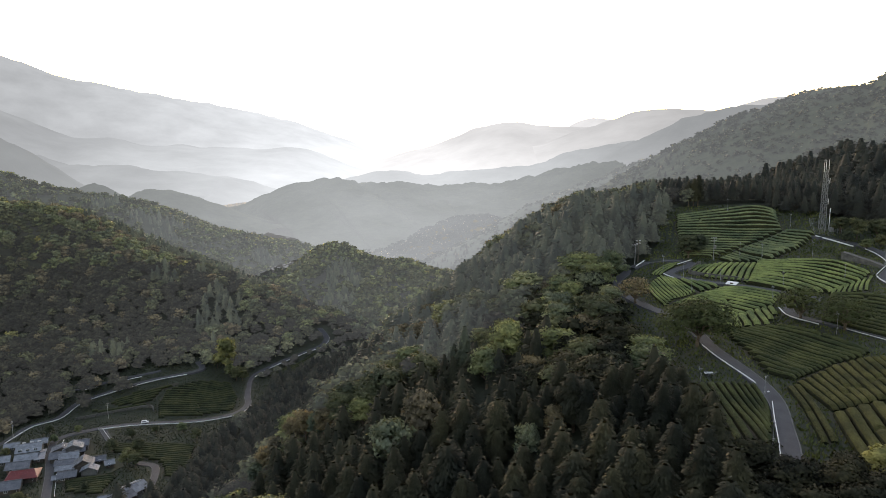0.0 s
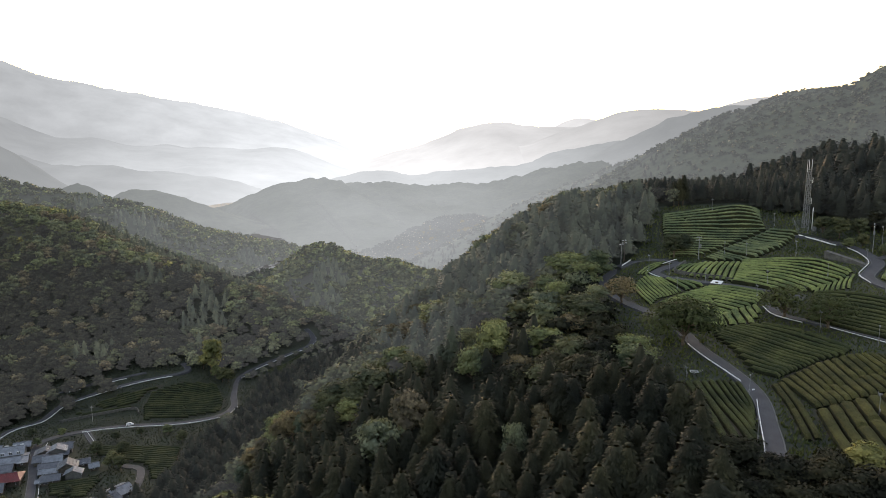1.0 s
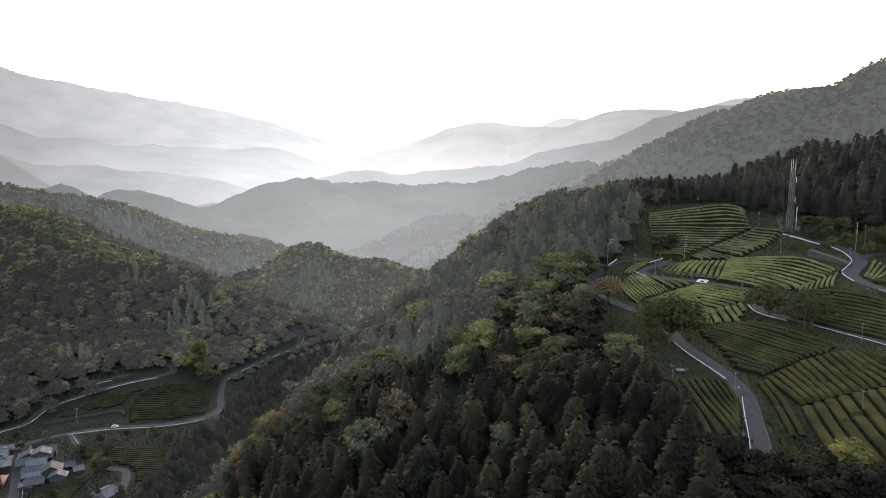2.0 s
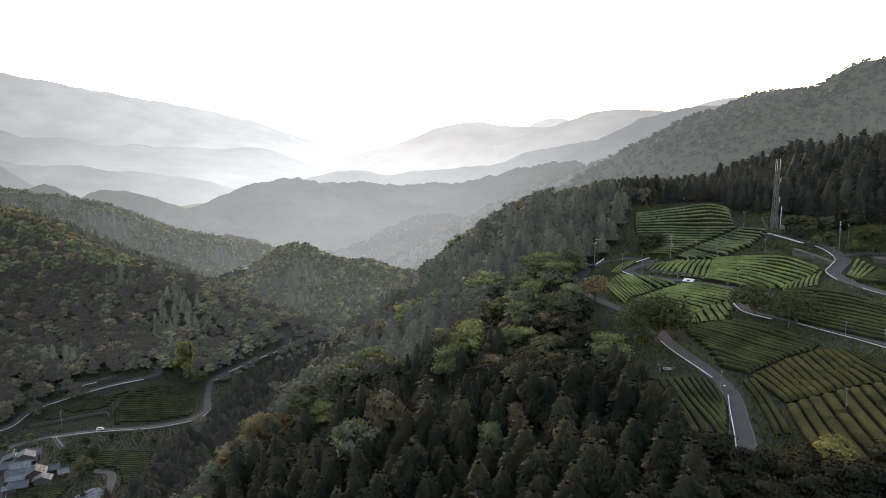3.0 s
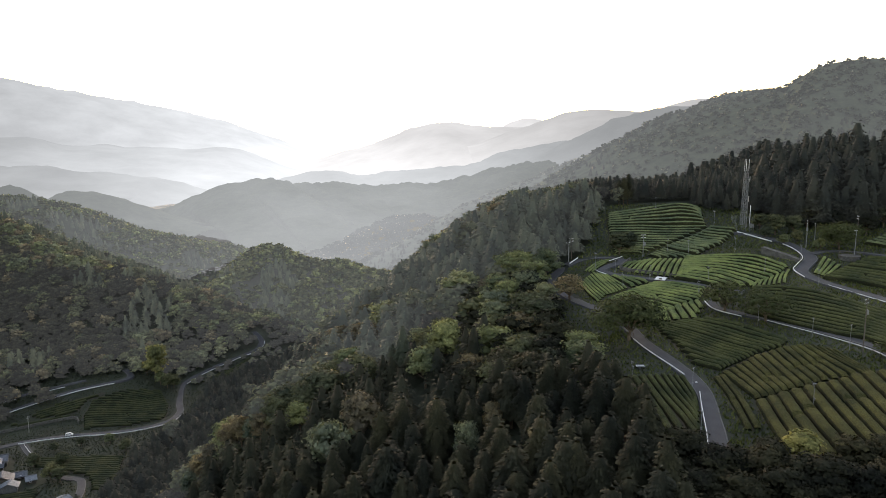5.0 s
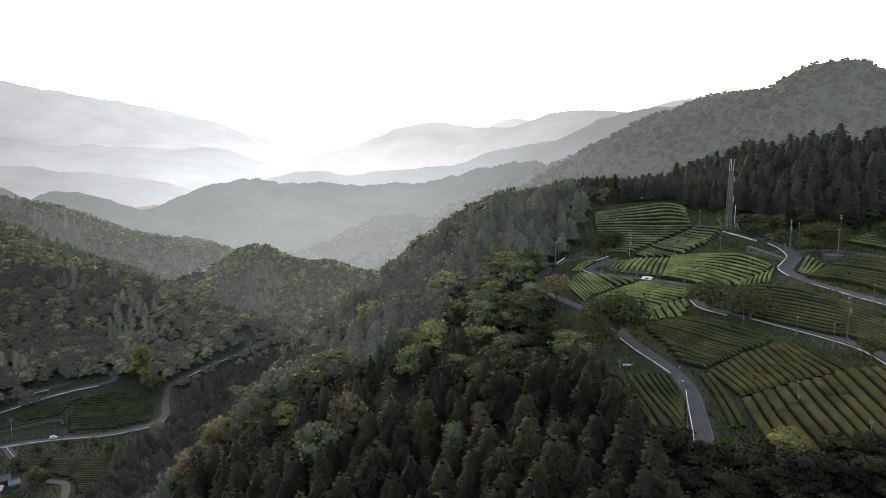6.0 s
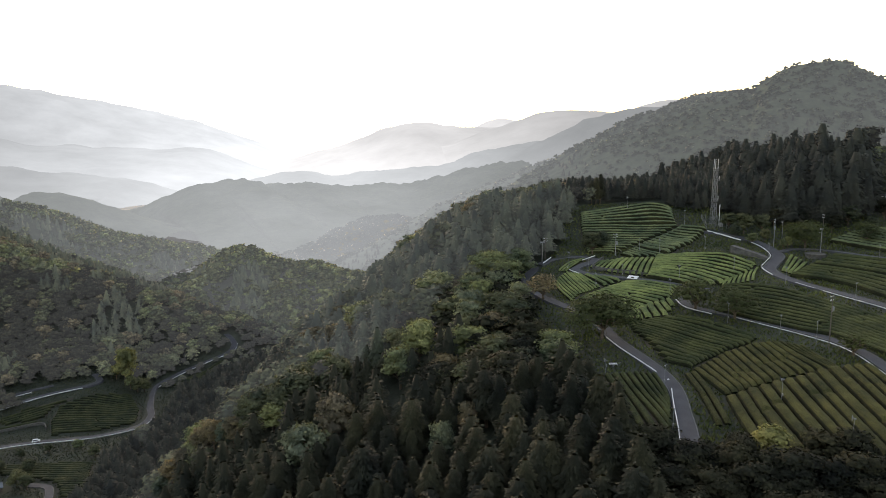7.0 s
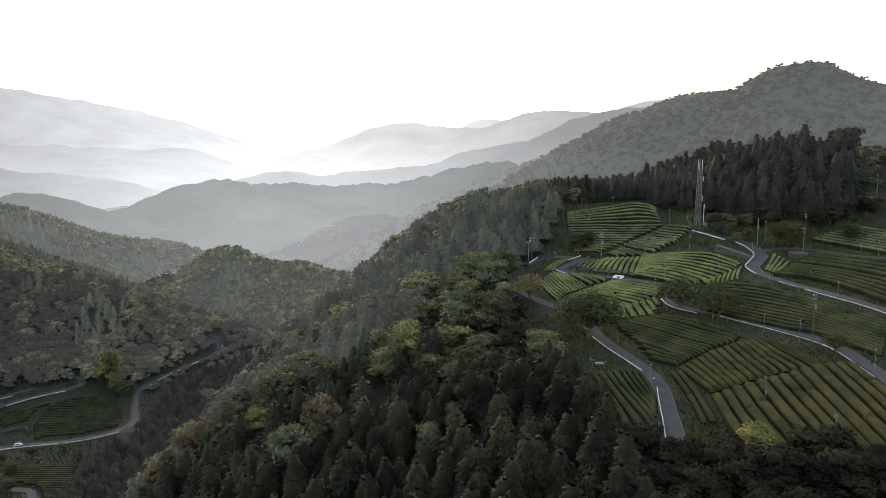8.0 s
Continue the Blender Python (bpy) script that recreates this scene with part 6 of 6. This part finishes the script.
HOUSES = (
    (-198.4, 299.1, 5.2, 4.5, 2.6, 1.0, 25, TIN, PLASTER, "small shed with a pale tin roof beside the road"),
    (-186.8, 293.6, 9.2, 8.5, 4.4, 1.9, 20, TIN, PLASTER, "two-storey village house with a pale blue tin roof", 0, 2),
    (-184.4, 287.0, 8.0, 5.5, 2.8, 1.2, 20, TIN, PLASTER, "low annex with a pale tin roof before the house"),
    (-183.0, 278.9, 8.3, 6.5, 2.9, 1.4, 18, TILE, WOODWALL, "low village house with dark grey roof tiles"),
    (-175.8, 270.3, 10.9, 8.0, 3.2, 1.8, 18, RED, WOODWALL, "long village house with a red tin roof", 2.0, 1),
    (-176.4, 260.7, 9.1, 7.5, 3.0, 1.7, 20, TILE, WOODWALL, "low house with dark grey roof tiles at the village edge"),
    (-193.6, 284.4, 5.5, 6.0, 2.8, 1.2, 24, TIN, PLASTER, "small village house with a pale tin roof"),
    (-180.1, 290.0, 3.0, 10.0, 2.4, 0.7, 25, TIN, WOODWALL, "narrow lean-to with a pale tin roof by the lane"),
    (-167.9, 295.1, 4.9, 7.0, 4.4, 1.6, 112, TIN, PLASTER, "two-storey house with a light blue-grey roof", 0, 2),
    (-172.2, 294.0, 4.6, 8.0, 3.8, 1.4, 112, TILE, WOODWALL, "dark timber house with grey roof tiles"),
    (-165.1, 286.5, 6.8, 6.5, 3.4, 1.8, 20, TIN, PLASTER, "village house with a pale gabled tin roof"),
    (-164.6, 281.9, 6.9, 4.5, 2.8, 1.0, 20, TILE, WOODWALL, "long low house with grey roof tiles"),
    (-162.1, 277.4, 6.6, 4.0, 2.6, 0.9, 18, TIN, WOODWALL, "long low store with a weathered tin roof"),
    (-157.6, 270.8, 6.2, 5.0, 2.8, 1.2, 18, TILE, WOODWALL, "low timber house with grey roof tiles"),
    (-160.8, 269.3, 3.3, 3.5, 2.2, 0.7, 18, TIN, WOODWALL, "small lean-to shed with a pale tin roof"),
    (-166.9, 300.6, 5.2, 6.0, 3.4, 1.4, 20, TILE, PLASTER, "grey-tiled house beside the lane bend"),
    (-164.8, 295.1, 3.1, 4.0, 2.6, 1.0, 20, TILE, PLASTER, "small outbuilding with a grey roof"),
    (-155.7, 280.4, 5.9, 7.0, 3.8, 2.0, 112, TILE, WOODWALL, "dark timber house with a steep tiled roof"),
    (-150.9, 275.8, 3.6, 6.0, 3.0, 1.4, 105, TIN, PLASTER, "small store with a bright tin roof"),
    (-145.9, 282.9, 3.0, 4.0, 2.4, 0.9, 30, TIN, WOODWALL, "small shed with a pale tin roof among bushes"),
    (-124.9, 259.6, 7.8, 8.0, 3.2, 1.4, 58, TIN, PLASTER, "long tea factory shed with a light blue tin roof"),
    (-125.8, 254.0, 4.9, 6.0, 2.8, 1.2, 58, TILE, WOODWALL, "timber annex with grey roof tiles"),
    (-132.4, 251.0, 4.0, 5.0, 2.8, 1.2, 20, TIN, PLASTER, "small barn with a pale tin roof"),
    (-171.0, 287.6, 5.2, 5.2, 3.2, 1.5, 20, TILE, WOODWALL, "grey-tiled house beside the village lane"),
    (-192.5, 268.5, 7.5, 6.5, 3.4, 1.6, 18, TIN, PLASTER, "broad house with a pale tin roof at the village edge"),
    (-188.0, 303.0, 6.0, 4.6, 2.8, 1.2, 24, TIN, WOODWALL, "weathered store with a pale tin roof"),
    (-152.0, 286.5, 4.2, 3.6, 2.4, 1.0, 25, TILE, WOODWALL, "small tiled outbuilding in the gardens"),
)
for args in HOUSES:
    house(*args[:4], args[4] * 0.82, *args[5:])
for x, y, s, k in ((-151.5, 297.0, 0.75, "leaf"), (-139.0, 284.5, 0.85, "leaf"), (-134.0, 282.0, 0.8, "leaf"), (-183, 306, 0.5, "fresh"), (-197, 292, 0.5, "leaf"), (-203, 283, 0.6, "leaf"), (-166, 250, 0.6, "leaf"), (-160, 246, 0.55, "fresh"),
                   (-146, 262, 0.4, "leaf"), (-140, 298, 0.7, "leaf"), (-118, 312, 0.7, "leaf"), (-128, 320, 0.6, "fresh"), (-140, 318, 0.5, "leaf"), (-150, 313, 0.5, "leaf"), (-178, 318, 0.45, "fresh"), (-192, 318, 0.5, "leaf")):
    plant(k, x, y, s, 53.0 * x % 360, int(abs(y)), "village trees", 1.15)


# ---------------------------------------------------------------- a white car on the valley road, and the far bridge
def small_car(x, y, turn):
    root = empty("car", Matrix.Translation(put_on(x, y, 0.26)) @ pose(0, 0, 0, 0, 0, turn), "small white car on the valley road", "car")
    bm = bmesh.new()
    box(bm, 3.4, 1.48, 0.62, Matrix.Translation((0, 0, 0.28)), 0.12)
    part("body", bm, WHITE, root)
    bm = bmesh.new()
    box(bm, 2.4, 1.34, 0.62, Matrix.Translation((-0.25, 0, 0.86)), 0.2)
    part("cabin", bm, WHITE, root)
    for s in (-1, 1):
        bm = bmesh.new()
        box(bm, 1.9, 0.03, 0.36, Matrix.Translation((-0.25, s * 0.67, 0.98)), 0.01)
        part("side_window", bm, GLASS, root)
    for px in (-1.05, 1.05):
        for s in (-1, 1):
            bm = bmesh.new()
            rod(bm, (px, s * 0.6, 0.28), (px, s * 0.76, 0.28), 0.28, 0.28, 14)
            wheel = part("wheel", bm, TYRE, root)
            bm = bmesh.new()
            rod(bm, (px, s * 0.74, 0.28), (px, s * 0.78, 0.28), 0.16, 0.15, 10)
            part("rim", bm, STEEL, wheel)


small_car(-150.5, 329.5, 18)
bridge = empty("road_bridge", Matrix.Translation((-184, 838, -6)) @ pose(0, 0, 0, 0, 0, 4), "pale concrete road bridge across the far valley", "bridge")
bm = bmesh.new()
box(bm, 24, 6, 1.2, Matrix.Translation((0, 0, 4.6)))
part("deck", bm, CONCRETE, bridge)
for s in (-1, 1):
    bm = bmesh.new()
    box(bm, 24, 0.3, 1.0, Matrix.Translation((0, s * 2.85, 5.8)))
    part("parapet", bm, WHITE, bridge)
for q in (-8, 8):
    bm = bmesh.new()
    box(bm, 1.6, 4.5, 12, Matrix.Translation((q, 0, -7.4)))
    part("pier", bm, CONCRETE, bridge)


# ---------------------------------------------------------------- grass and weeds on verges and banks
def tufts(name, x, y, size, mat, label, seed):
    r = np.random.default_rng(seed)
    n = len(x)
    z = ground(x, y)
    vs, k = [], 4
    for j in range(k):
        a = r.random(n) * 6.283
        s = size * r.uniform(0.5, 1.3, n)
        lean = r.uniform(0.2, 0.8, n)
        bx, by = x + r.normal(0, size * 0.5, n), y + r.normal(0, size * 0.5, n)
        base = np.c_[bx, by, z]
        side = np.c_[-np.sin(a), np.cos(a), np.zeros(n)] * (s * 0.35)[:, None]
        tip = base + np.c_[np.cos(a) * s * lean, np.sin(a) * s * lean, s]
        vs.append(np.stack([base - side, base + side, tip], 1))
    v = np.concatenate(vs).reshape(-1, 3)
    f = np.arange(len(v)).reshape(-1, 3)
    tagged(new(name, mesh_of(name, v, f, mat)), label, "grass", kind="stuff")


gx, gy = jitter_grid(36, 190, 70, 228, 0.85, 77)
keep = np.ones(len(gx), bool)
for _, line, w in ROADS[:5]:
    keep &= from_line(gx, gy, line) > w / 2 + 0.3
for o in TEA_OUTLINES:
    keep &= ~inside(gx, gy, o)
keep &= (gx > hill_edge(gy) - 4) & (gy < back_edge(gx) + 3) & (np.degrees(np.arctan2(gx, gy)) < 45)
gx, gy = gx[keep], gy[keep]
lush = waves(gx, gy, 14, 91) + 0.5 * waves(gx, gy, 5, 92)
tufts("verge_grass", gx[lush < 0.45], gy[lush < 0.45], 0.42, GRASS, "rough green grass on verges and banks", 1)
tufts("tall_weeds", gx[lush >= 0.45], gy[lush >= 0.45], 0.55, GRASS, "tall light green weeds on banks", 2)
wx, wy = jitter_grid(-215, -85, 236, 440, 1.35, 79)
built = np.array([(a[0], a[1]) for a in HOUSES])
keep = (~open_land(wx, wy, 0.2) | inside(wx, wy, VILLAGE)) & (ground(wx, wy) < 16) & (from_line(wx, wy, VALLEY_ROAD) > 2.6) & (from_line(wx, wy, VILLAGE_LANE) > 2.2)
keep &= (np.hypot(wx[:, None] - built[None, :, 0], wy[:, None] - built[None, :, 1]) > 5.5).all(1)
tufts("valley_grass", wx[keep], wy[keep], 0.6, SHADED_GRASS, "rough grass on the valley floor", 3)
